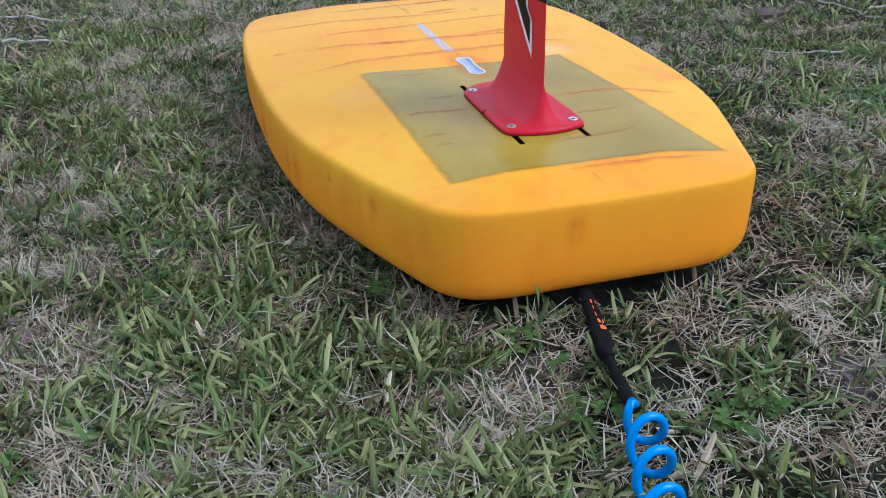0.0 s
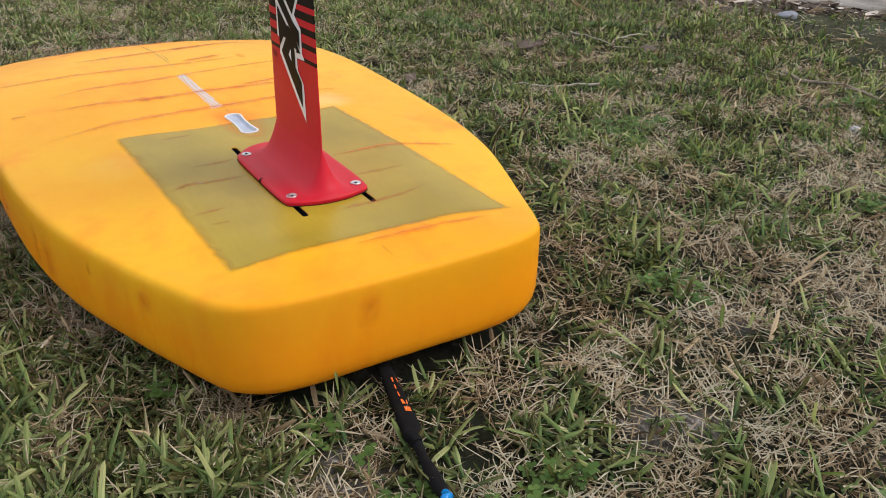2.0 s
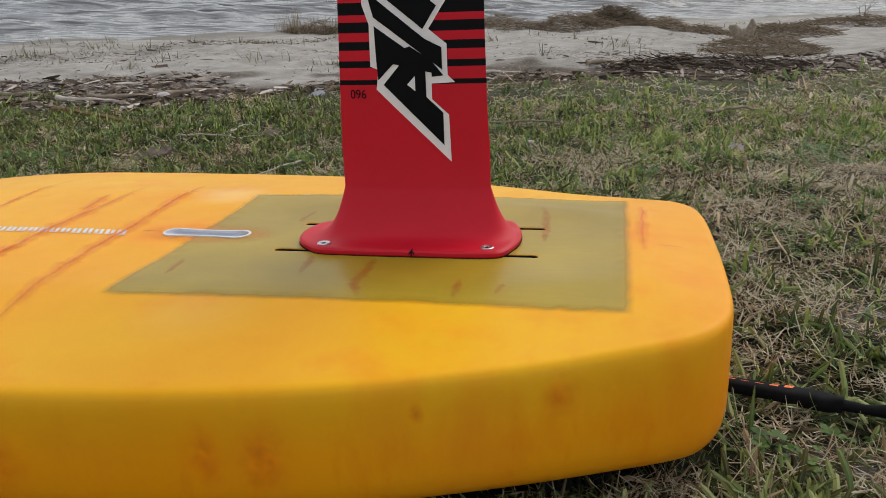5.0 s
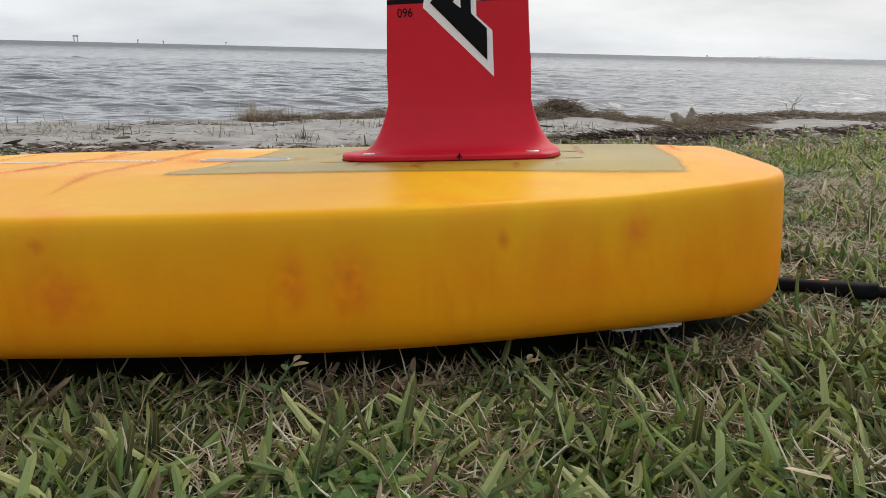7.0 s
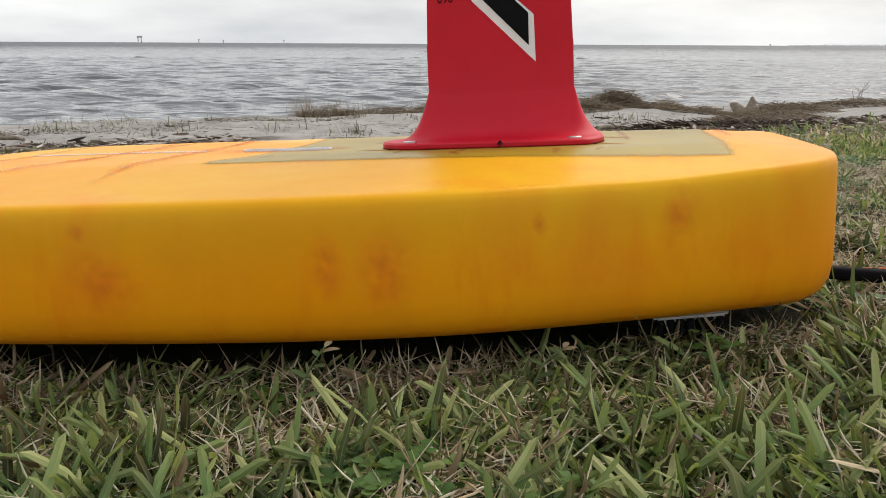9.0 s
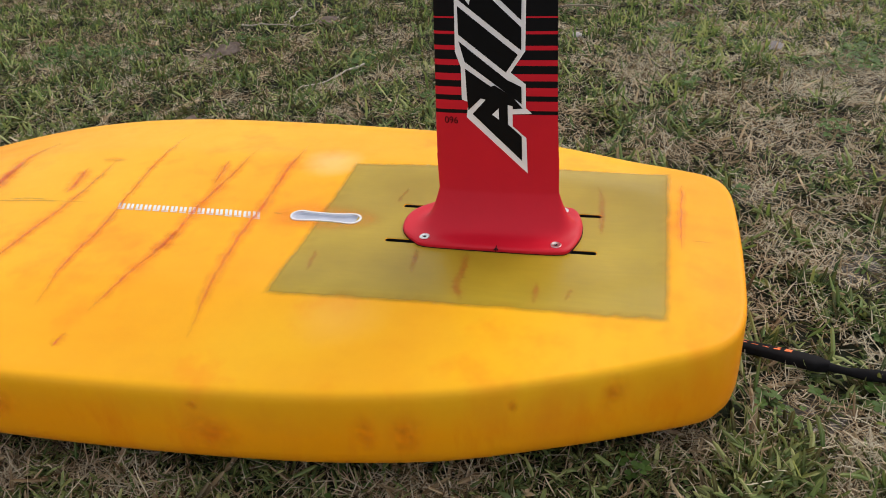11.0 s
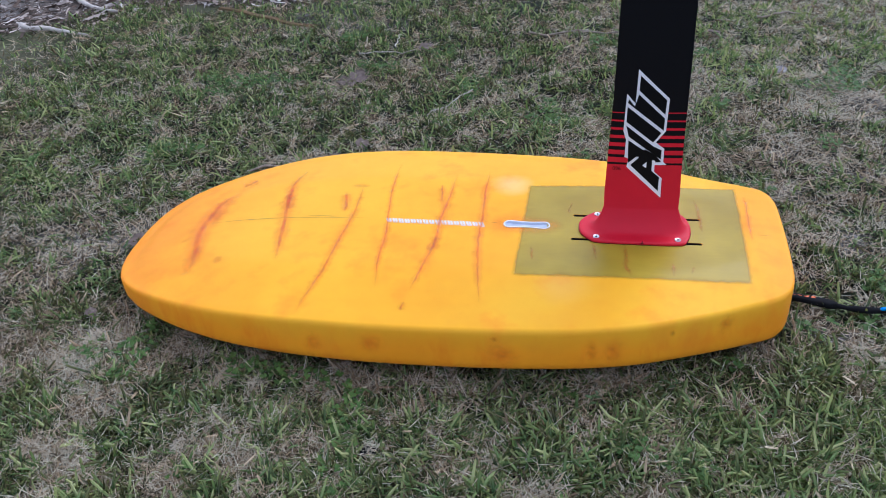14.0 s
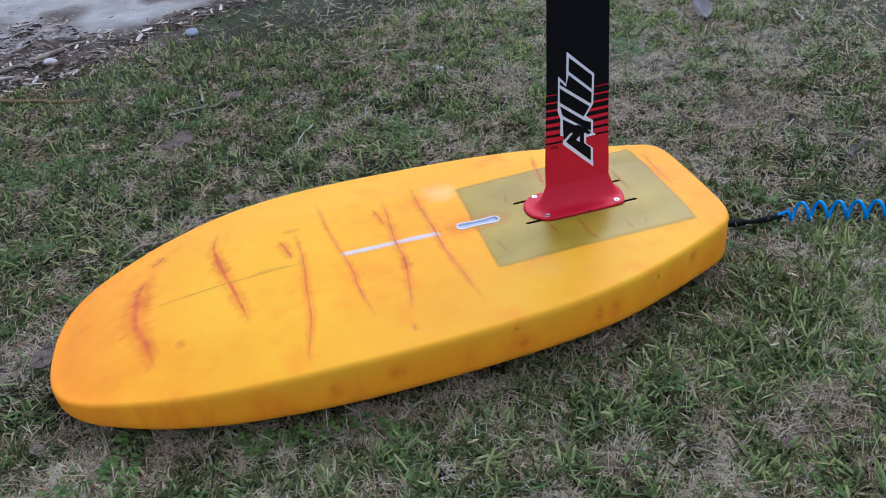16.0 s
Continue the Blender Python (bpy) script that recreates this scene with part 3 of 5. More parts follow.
def build_hull(board):
    near = smooth_line([(x, -w) for x, w in HALF], 5)
    ring = [Vector((p.x, p.y)) for p in near] + [Vector((p.x, -p.y)) for p in near[-2:0:-1]]
    spine = [Vector((min(0.16, max(-0.86, p.x)), 0)) for p in ring]
    rings = []

    def level(inset, zf, t=0.0):
        row = []
        for p, c in zip(ring, spine):
            to = c - p
            q = p + to.normalized() * inset
            q = q.lerp(c, t)
            T, B = bottom_z(p.x), deck_z(p.x)
            row.append((q.x, q.y, zf(q, p, T, B, min(1.0, (T - B) / 0.13))))
        rings.append(row)

    bev = lambda p: 0.0145 * (1 - 0.32 * smoothstep(0.14, 0.26, p.x) - 0.22 * smoothstep(0.24, 0.30, p.x))
    for t in (1.0, 0.7, 0.4, 0.15):
        level(0.05, lambda q, p, T, B, k, t=t: B - 0.026 * k * smoothstep(0, 0.8, t), t)
    for inset, up in ((0.050, 0.0), (0.030, 0.001), (0.017, 0.005), (0.008, 0.012), (0.003, 0.021), (0.0005, 0.034), (0.0, 0.055)):
        level(inset, lambda q, p, T, B, k, up=up: B + up * k)
    for inset, down in ((0.0002, 0.026), (0.0007, 0.0140), (0.0019, 0.0080), (0.0040, 0.0038), (0.0070, 0.0016), (0.0110, 0.0005), (0.024, 0.0)):
        level(inset * 1.0, lambda q, p, T, B, k, down=down: T - (down * (1 - 0.50 * smoothstep(0.235, 0.296, p.x)) + bev(p)) * k)
    # a flat middle panel, and an outer panel that slopes evenly to the rail
    fall = lambda t: max(0.0, 1 - t / 0.45) if abs(t - 0.45) > 0.045 else (0.495 - t) ** 2 / (4 * 0.045 * 0.45)
    dip = lambda q, t: 0.003 * smoothstep(0.45, 0.78, t) * smoothstep(-0.42, -0.2, q.x) * (1 - smoothstep(0.14, 0.25, q.x))
    for t in (0.07, 0.16, 0.28, 0.40, 0.43, 0.46, 0.50, 0.56, 0.62, 0.70, 0.78, 0.88, 1.0):
        level(0.024, lambda q, p, T, B, k, t=t: bottom_z(q.x) - dip(q, t) - bev(p) * k * fall(t), t)
    bm = bmesh.new()
    loft(bm, rings, cap=False)
    bmesh.ops.remove_doubles(bm, verts=bm.verts, dist=2e-4)
    bmesh.ops.dissolve_degenerate(bm, dist=1e-5, edges=bm.edges)
    bmesh.ops.recalc_face_normals(bm, faces=bm.faces)
    tree = BVHTree.FromBMesh(bm)
    # openings: the two foil tracks and the finger recess
    cut = bmesh.new()
    for side in (-1, 1):
        prism(cut, slot_outline(-0.135, 0.132, 0.045 * side, 0.0042), 0.130, 0.20)
    prism(cut, bone_outline(0.0), 0.141, 0.20)
    cme = bpy.data.meshes.new("cut")
    cut.to_mesh(cme)
    cut.free()
    cob = new("cut", cme)
    raw = bpy.data.meshes.new("hull_raw")
    bm.to_mesh(raw)
    bm.free()
    rob = new("hull_raw", raw)
    mod = rob.modifiers.new("openings", "BOOLEAN")
    mod.operation, mod.object, mod.solver = "DIFFERENCE", cob, "EXACT"
    me = bpy.data.meshes.new_from_object(rob.evaluated_get(bpy.context.evaluated_depsgraph_get()))
    me.name = "hull"
    bpy.data.objects.remove(rob)
    bpy.data.objects.remove(cob)
    me.materials.clear()
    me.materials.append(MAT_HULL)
    me.shade_smooth()
    me.set_sharp_from_angle(angle=radians(40))
    hull = new("hull", me)
    hull.parent = board
    return hull, tree


def slot_outline(x0, x1, y, r, steps=6):
    pts = [(x1 - r + r * math.cos(a), y + r * math.sin(a)) for a in (math.pi * (i / steps - 0.5) for i in range(steps + 1))]
    return pts + [(x0 + r - r * math.cos(a), y - r * math.sin(a)) for a in (math.pi * (i / steps - 0.5) for i in range(steps + 1))]


def bone_outline(grow):
    """The finger recess: a slot a little waisted in the middle."""
    x0, x1, out = -0.281 - grow, -0.184 + grow, []
    r = 0.0115 + grow
    for x, y in slot_outline(x0, x1, 0, r, 10):
        out.append((x, y))
    fine = []
    for (ax, ay), (bx, by) in zip(out, out[1:] + out[:1]):
        fine.append((ax, ay))
        if abs(ax - bx) > 0.03:
            fine += [(ax + (bx - ax) * s, ay + (by - ay) * s) for s in (0.2, 0.35, 0.5, 0.65, 0.8)]
    mid, half = (x0 + x1) / 2, (x1 - x0) / 2
    return [(x, y * (0.80 + 0.20 * smoothstep(0.25, 0.75, abs(x - mid) / half))) for x, y in fine]


from mathutils.bvhtree import BVHTree

board = thing("foil_board", BOARD, "yellow-orange streaked foil surfboard lying bottom up on grass with mast", "surfboard")
hull, HULL_TREE = build_hull(board)
hull["label"] = "yellow-orange mottled board hull"


def on_hull(x, y, lift):
    hit = HULL_TREE.ray_cast(Vector((x, y, 0.4)), Vector((0, 0, -1)))
    return (x, y, (hit[0].z if hit[0] else bottom_z(x) - 0.02) + lift)


def with_fade(ob, values):
    ob.data.attributes.new("fade", "FLOAT", "POINT").data.foreach_set("value", np.array(values, np.float32))
    ob.data.shade_smooth()
    return ob


# x, y, z, half width, half height
RAIL_STAINS = [(-0.259, -0.34, 0.119, 0.008, 0.008), (-0.04, -0.312, 0.085, 0.026, 0.032), (0.067, -0.281, 0.112, 0.006, 0.010), (0.166, -0.244, 0.112, 0.016, 0.026), (-0.080, -0.319, 0.088, 0.014, 0.03), (-0.245, -0.34, 0.082, 0.035, 0.028), (-0.50, -0.35, 0.095, 0.03, 0.025), (-0.62, -0.347, 0.085, 0.02, 0.03)]


def streak(name, pts, width, mat, lift, seed, wobble=0.0018, label=""):
    """A stain along a line, draped on the hull, with soft sides and thin ends."""
    r = random.Random(seed)
    line = smooth_line([(x, y, 0) for x, y in pts], 14)
    bm, fade = bmesh.new(), []
    rows, off = [], 0.0
    for i, p in enumerate(line):
        d = (line[min(i + 1, len(line) - 1)] - line[max(i - 1, 0)]).normalized()
        side = Vector((-d.y, d.x, 0))
        t = i / (len(line) - 1)
        off = off * 0.72 + r.uniform(-1, 1) * wobble * 0.5
        w = width * (0.25 + 0.75 * math.sin(math.pi * min(1, max(0.02, t))) ** 0.5) * r.uniform(0.65, 1.3)
        row = []
        for s, f in ((-1, 0), (-0.45, 0.75), (0, 1), (0.45, 0.75), (1, 0)):
            q = p + side * (off + s * w)
            row.append(bm.verts.new(on_hull(q.x, q.y, lift)))
            fade.append(f * min(1, 6 * t, 6 * (1 - t)))
        rows.append(row)
    for a, b in zip(rows, rows[1:]):
        for i in range(4):
            bm.faces.new((a[i], a[i + 1], b[i + 1], b[i]))
    return with_fade(part(name, bm, mat, hull, label), fade)


def smudge(name, cx, cy, rx, ry, mat, lift, label="", inner=(0, 0)):
    """A soft round stain draped on the hull."""
    bm, fade, rows = bmesh.new(), [], []
    for k in range(7):
        row = []
        for i in range(24):
            a = 2 * math.pi * i / 24
            row.append(bm.verts.new(on_hull(cx + (inner[0] + (rx - inner[0]) * k / 6) * math.cos(a), cy + (inner[1] + (ry - inner[1]) * k / 6) * math.sin(a), lift)))
            fade.append(1 - smoothstep(0.1, 1.0, k / 6))
        rows.append(row)
    for a, b in zip(rows, rows[1:]):
        for i in range(24):
            bm.faces.new((a[i], a[(i + 1) % 24], b[(i + 1) % 24], b[i]))
    return with_fade(part(name, bm, mat, hull, label), fade)


def side_smudge(name, at, away, rx, rz, mat, label=""):
    """A soft stain on the rail, laid from the direction it faces."""
    away = Vector(away).normalized()
    along = Vector((0, 0, 1)).cross(away)
    bm, fade, rows = bmesh.new(), [], []
    for k in range(6):
        row = []
        for i in range(20):
            a = 2 * math.pi * i / 20
            wob = 1.25 + 0.12 * math.sin(2 * a + at[0] * 40)
            p = Vector(at) + along * (rx * wob * k / 5 * math.cos(a)) + Vector((0, 0, 1)) * (rz * wob * k / 5 * math.sin(a))
            hit = HULL_TREE.ray_cast(p + away * 0.3, -away)
            row.append(bm.verts.new((hit[0] if hit[0] else p) + away * 0.0008))
            fade.append((1 - smoothstep(0.0, 1.0, k / 5)) ** 1.4)
        rows.append(row)
    for a, b in zip(rows, rows[1:]):
        for i in range(20):
            bm.faces.new((a[i], a[(i + 1) % 20], b[(i + 1) % 20], b[i]))
    return with_fade(part(name, bm, mat, hull, label), fade)


for k, (x, y, z, rx, rz) in enumerate(RAIL_STAINS):
    side_smudge("rail_stain", (x, y, z), (0.1, -1, 0), rx, rz, MAT_RAIL, "soft orange rail stain" if k == 0 else "")
side_smudge("tail_stain", (0.303, -0.048, 0.115), (1, 0, 0), 0.018, 0.026, MAT_RAIL)


def build_patch():
    """The cloth, a slightly skewed four-sided sheet with frayed soft edges, open over the tracks and the recess."""
    x0, x1 = -0.246, 0.220
    near = lambda x: -0.187 + 0.019 * (x - x0) / (x1 - x0)
    far = lambda x: 0.164 + 0.029 * (x - x0) / (x1 - x0)
    xs = sorted([x0, x0 + 0.003, x0 + 0.006, x0 + 0.010, -0.1885, -0.135, 0.132, x1 - 0.010, x1 - 0.006, x1 - 0.003, x1] + [-0.22 + 0.01 * i for i in range(43)])
    inner = [-0.0492, -0.0408, -0.0105, 0.0, 0.0105, 0.0408, 0.0492] + [0.01 * k for k in range(-12, 13) if abs(k) not in (0, 1, 4, 5)]
    outer = [0.25, 0.5, 0.7, 0.85, 0.92, 0.95, 0.975, 1.0]
    ys = [("n", f) for f in outer[::-1]] + [("y", y) for y in sorted(inner)] + [("f", f) for f in outer]
    bm, fade, g = bmesh.new(), [], {}
    for i, x in enumerate(xs):
        for j, (which, f) in enumerate(ys):
            y = f if which == "y" else -0.12 + (near(x) + 0.12) * f if which == "n" else 0.12 + (far(x) - 0.12) * f
            fray = 0.0025 * noise.noise(Vector((x * 90, y * 90, 3)))
            gap = min(x - x0, x1 - x, y - near(x), far(x) - y) + fray
            g[i, j] = (bm.verts.new(on_hull(x, y, 0.0005)), y)
            fade.append(0.86 * smoothstep(0.0, 0.012, gap) if 0 < i < len(xs) - 1 and 0 < j < len(ys) - 1 else 0.0)
    for i in range(len(xs) - 1):
        for j in range(len(ys) - 1):
            mx, my = (xs[i] + xs[i + 1]) / 2, (g[i, j][1] + g[i, j + 1][1]) / 2
            if -0.135 < mx < 0.132 and abs(abs(my) - 0.045) < 0.0042:
                continue
            if mx < -0.1885 and abs(my) < 0.0105:
                continue
            bm.faces.new((g[i, j][0], g[i + 1, j][0], g[i + 1, j + 1][0], g[i, j + 1][0]))
    with_fade(part("cloth_patch", bm, MAT_PATCH, hull, "olive translucent rectangular cloth patch"), fade)


build_patch()

STREAKS = [
    ([(-0.978, 0.125), (-0.996, 0.088), (-1.000, 0.033), (-0.997, -0.038), (-0.972, -0.111), (-0.952, -0.185)], 0.015),
    ([(-0.940, 0.205), (-0.971, 0.172)], 0.011),
    ([(-0.812, 0.232), (-0.823, 0.147), (-0.809, 0.067), (-0.787, -0.020), (-0.772, -0.089), (-0.754, -0.168)], 0.0085),
    ([(-0.818, 0.140), (-0.800, 0.030)], 0.007),
    ([(-0.638, 0.135), (-0.631, 0.072), (-0.629, -0.012), (-0.633, -0.091), (-0.636, -0.197), (-0.648, -0.260), (-0.657, -0.320)], 0.0044),
    ([(-0.672, 0.112), (-0.660, 0.060), (-0.652, 0.022)], 0.0064),
    ([(-0.573, 0.256), (-0.564, 0.138), (-0.549, 0.027), (-0.532, -0.074), (-0.529, -0.147), (-0.511, -0.244)], 0.0032),
    ([(-0.418, 0.200), (-0.421, 0.096), (-0.425, 0.0), (-0.420, -0.090), (-0.430, -0.176), (-0.441, -0.246)], 0.0050),
    ([(-0.424, -0.060), (-0.420, -0.098), (-0.426, -0.120)], 0.0052),
    ([(-0.446, 0.152), (-0.434, 0.068)], 0.0034),
    ([(-0.445, -0.278), (-0.449, -0.302)], 0.0030),
    ([(-0.343, 0.225), (-0.341, 0.127), (-0.334, 0.030), (-0.328, -0.078), (-0.316, -0.165), (-0.297, -0.270)], 0.0044),
    ([(-0.142, 0.096), (-0.146, 0.051)], 0.0026),
    ([(-0.089, -0.060), (-0.080, -0.120)], 0.0034),
    ([(-0.025, -0.060), (-0.020, -0.110), (-0.021, -0.135), (-0.009, -0.170)], 0.0042),
    ([(-0.040, 0.060), (-0.034, 0.163), (-0.014, 0.263)], 0.0030),
    ([(0.043, 0.060), (0.047, 0.130)], 0.0030),
    ([(0.122, 0.124), (0.131, 0.057), (0.135, -0.004)], 0.0034),
    ([(0.232, 0.150), (0.231, 0.060), (0.230, -0.030)], 0.0020),
    ([(0.069, -0.118), (0.070, -0.162)], 0.0026),
    ([(-0.215, -0.080), (-0.207, -0.132)], 0.0022),
    ([(0.105, -0.150), (0.110, -0.128)], 0.0018),
]
for i, (pts, w) in enumerate(STREAKS):
    under_cloth = all(-0.23 < x < 0.21 and abs(y) < 0.18 for x, y in pts)
    if under_cloth:
        streak("stain_streak", pts, w * 1.3 + 0.001, MAT_DEEP, 0.0011, 40 + i)
        continue
    streak("stain_halo", pts, w * 2.4 + 0.003, MAT_HALO, 0.0008, 40 + i)
    streak("stain_streak", pts, w * 0.66, MAT_STREAK, 0.0011, 40 + i, label="thin rust-red streak" if i == 0 else "")
streak("centre_line", [(-1.015, 0.004), (-0.862, 0.002), (-0.715, -0.002), (-0.584, -0.004)], 0.0022, MAT_PENCIL, 0.0014, 90, 0.0006, "faint dark centre line")
streak("centre_scratch", [(-0.745, 0.003), (-0.70, 0.004), (-0.66, 0.0)], 0.0020, MAT_PENCIL, 0.0016, 91, 0.002)
streak("centre_line", [(-0.31, 0.0), (-0.295, 0.0)], 0.0014, MAT_PENCIL, 0.0014, 92, 0.0004)
streak("tail_crease", [(0.243, -0.004), (0.268, -0.002)], 0.0016, MAT_PENCIL, 0.0014, 93, 0.0004)
streak("stain_halo", [(-0.668, 0.137), (-0.645, 0.138), (-0.620, 0.135)], 0.010, MAT_HALO, 0.0009, 95)
streak("stain_halo", [(-0.965, 0.150), (-0.985, 0.070), (-0.985, 0.000)], 0.030, MAT_HALO, 0.0006, 96, 0.008)
streak("stain_halo", [(-0.975, -0.09), (-0.960, -0.200)], 0.024, MAT_HALO, 0.0006, 97, 0.006)
streak("stain_halo", [(-0.905, -0.140), (-0.890, -0.165)], 0.014, MAT_HALO, 0.0006, 98, 0.004)
smudge("orange_halo", -0.232, 0.0, 0.085, 0.040, MAT_HALO, 0.0007, "faint orange stain round the recess", (0.052, 0.0135))


def build_print():
    """A line of slanted white bars, two to a block over a thin line."""
    count, x0, x1 = 16, -0.545, -0.322
    step = (x1 - x0) / count
    for i in range(count):
        h = 0.0092 if i in (8, 12, 15) else 0.0080
        bm = bmesh.new()
        start = x0 + i * step
        for xa, wide, low, high in ((0.0, 0.30, -0.58, 1.0), (0.46, 0.30, -0.58, 1.0), (0.0, 0.78, -1.0, -0.76)):
            left, right = start + xa * step, start + (xa + wide) * step
            quad = [(left - 0.40 * h * low, low * h), (right - 0.40 * h * low, low * h), (right - 0.40 * h * high, high * h), (left - 0.40 * h * high, high * h)]
            prism(bm, [(x, y - 0.0080) for x, y in quad], 0.0, 0.0001, lambda x, y, z: on_hull(x, y, z + 0.0006))
        bmesh.ops.recalc_face_normals(bm, faces=bm.faces)
        part("print_bar", bm, MAT_WHITE, hull, "white printed bar" if i == 0 else "")


build_print()


def build_recess():
    bm = bmesh.new()
    outer, inner = bone_outline(0.0022), bone_outline(-0.0005)
    deep = bone_outline(-0.003)
    top = [on_hull(x, y, 0.0018) for x, y in outer]
    lip = [on_hull(x, y, 0.0018) for x, y in inner]
    base = [on_hull(x, y, -0.002) for x, y in outer]
    low = [on_hull(x, y, -0.004) for x, y in inner]
    loft(bm, [base, top, lip, low], cap=False)
    bmesh.ops.recalc_face_normals(bm, faces=bm.faces)
    part("recess_rim", bm, MAT_WHITE, hull, "thin white rim", 30)
    bm = bmesh.new()
    loft(bm, [[on_hull(x, y, -0.001) for x, y in inner], [on_hull(x, y, -0.003) for x, y in deep]], cap=False)
    bm.verts.ensure_lookup_table()
    bm.faces.new(bm.verts[len(inner):])
    bmesh.ops.recalc_face_normals(bm, faces=bm.faces)
    part("recess_cup", bm, MAT_RECESS, hull, "pale blue-grey finger recess", 30)


build_recess()

for side in (-1, 1):
    bm = bmesh.new()
    out, inn = slot_outline(-0.1348, 0.1318, 0.045 * side, 0.0041), slot_outline(-0.1338, 0.1308, 0.045 * side, 0.0031)
    loft(bm, [[(x, y, 0.131) for x, y in out], [(x, y, 0.1526) for x, y in out], [(x, y, 0.1526) for x, y in inn], [(x, y, 0.134) for x, y in inn]], cap=False)
    bm.verts.ensure_lookup_table()
    bm.faces.new(bm.verts[3 * len(out):])
    bmesh.ops.recalc_face_normals(bm, faces=bm.faces)
    part("foil_track", bm, MAT_BLACK, hull, "black recessed mounting track").location.z = -0.003

# deck side: a white foam pad with black studs, under the tail
bm = bmesh.new()
prism(bm, [(0.150, -0.213), (0.208, -0.193), (0.216, -0.15), (0.216, 0.15), (0.208, 0.193), (0.150, 0.213)], 0.0185, 0.0265)
bmesh.ops.bevel(bm, geom=bm.edges, offset=0.003, segments=2, affect="EDGES")
pad = part("deck_pad", bm, MAT_PAD, board, "white foam deck pad")
for i in range(2, 9):
    bm = bmesh.new()
    x = 0.139 + 0.0078 * i
    yy = -0.2170 + 0.00245 * i
    tube(bm, [(x, yy, 0.0215), (x, yy, 0.012), (x, yy, 0.005)], [0.0030, 0.0030, 0.0024], 8)
    part("pad_stud", bm, MAT_BLACK, pad)

# ---------------------------------------------------------------- base plate and mast
def plate_outline(grow=0.0):
    half = [(-0.1205, 0.0), (-0.1185, 0.016), (-0.112, 0.031), (-0.099, 0.045), (-0.084, 0.0555), (-0.05, 0.0575), (0.0, 0.0575), (0.05, 0.0575), (0.086, 0.0555), (0.098, 0.050), (0.106, 0.030), (0.1095, 0.015), (0.1105, 0.0)]
    pts = [(x, -y) for x, y in half] + [(x, y) for x, y in half[-2:0:-1]]
    out = []
    for i, (x, y) in enumerate(pts):
        n = Vector((x + 0.005, y)).normalized()
        out.append((x + n.x * grow, y + n.y * grow))
    dense = smooth_line([(x, y, 0) for x, y in out + out[:1]], 4)[:-1]
    return [(p.x, p.y) for p in dense]


def foil_half(u):
    """Half thickness, 0..1 along the chord from the leading edge, as a share of the greatest."""
    return 2.9 * (0.2969 * math.sqrt(u) - 0.126 * u - 0.3516 * u * u + 0.2843 * u ** 3 - 0.0985 * u ** 4) * 1.0 + 0.06 * u


def foil_points(chord, thick, cx, k):
    """k points round a mast section, in step with the plate's outline (nose first, then the near side)."""
    out = []
    for i in range(k):
        a = 2 * math.pi * i / k
        u = 0.5 - 0.5 * math.cos(a)
        s = -1 if a < math.pi else 1
        out.append((cx - chord / 2 + chord * u, s * thick / 2 * min(1.0, foil_half(u)) * (1 if 0 < u < 1 else 0)))
    return out


def build_mast():
    plan = plate_outline()
    k = len(plan)
    # bring the plate's points into the same angular step as the mast's
    n0 = min(range(k), key=lambda i: plan[i][0])
    plan = plan[n0:] + plan[:n0]
    inset = lambda d: [(x - math.copysign(min(d, abs(x + 0.005)), x + 0.005) * (abs(x) / 0.12), y - math.copysign(min(d, abs(y)), y) * (abs(y) / 0.055)) for x, y in plan]
    bm = bmesh.new()
    rings = [[(x, y, 0.1534) for x, y in inset(0.001)], [(x, y, 0.1548) for x, y in inset(0.0)], [(x, y, 0.1580) for x, y in inset(0.0)], [(x, y, 0.1595) for x, y in inset(0.0012)]]
    base = inset(0.003)
    chord, thick, mid = 0.151, 0.0195, 0.0055
    foil = foil_points(chord, thick, mid, 240)
    seat = []
    for x, y in base:
        u = min(1.0, max(0.0, (x + 0.1175) / 0.225))
        seat.append((mid - chord / 2 + chord * u, math.copysign(thick / 2 * min(1.0, foil_half(u)), y) if 0.001 < u < 0.999 else 0.0))
    for step in range(15):
        f = 1 - step / 14
        f = f ** 1.35
        row = []
        for (bx, by), (fx, fy) in zip(base, seat):
            x, y = fx + (bx - fx) * f, fy + (by - fy) * f
            d = min(math.hypot(x - px, y - py) for px, py in foil) if f > 0 else 0.0
            row.append((x, y, 0.1602 + 0.050 * max(0.0, 1 - d / 0.040) ** 3.0))
        rings.append(row)
    rings.append([(x, y, 0.2565) for x, y in seat])
    loft(bm, rings, cap=False)
    bm.faces.new([v for v in bm.verts][:k][::-1])
    bmesh.ops.recalc_face_normals(bm, faces=bm.faces)
    plate = part("base_plate", bm, MAT_PLATE, board, "satin red flared mounting plate", 35)
    plate.location.z = -0.003
    bm = bmesh.new()
    rings = []
    for z, chord, cx in ((0.2528, 0.150, 0.0055), (0.29, 0.1475, 0.0055), (0.35, 0.144, 0.0065), (0.45, 0.139, 0.0085), (0.60, 0.134, 0.010), (0.80, 0.130, 0.011), (0.95, 0.128, 0.011), (1.08, 0.127, 0.011)):
        rings.append([(x, y, z) for x, y in foil_points(chord, 0.0195, cx, 96)])
    loft(bm, rings)
    bmesh.ops.remove_doubles(bm, verts=bm.verts, dist=1e-5)
    bmesh.ops.recalc_face_normals(bm, faces=bm.faces)
    mast = part("mast", bm, MAT_MAST, board, "tall mast fading from red through stripes to black", 35)
    return plate, mast


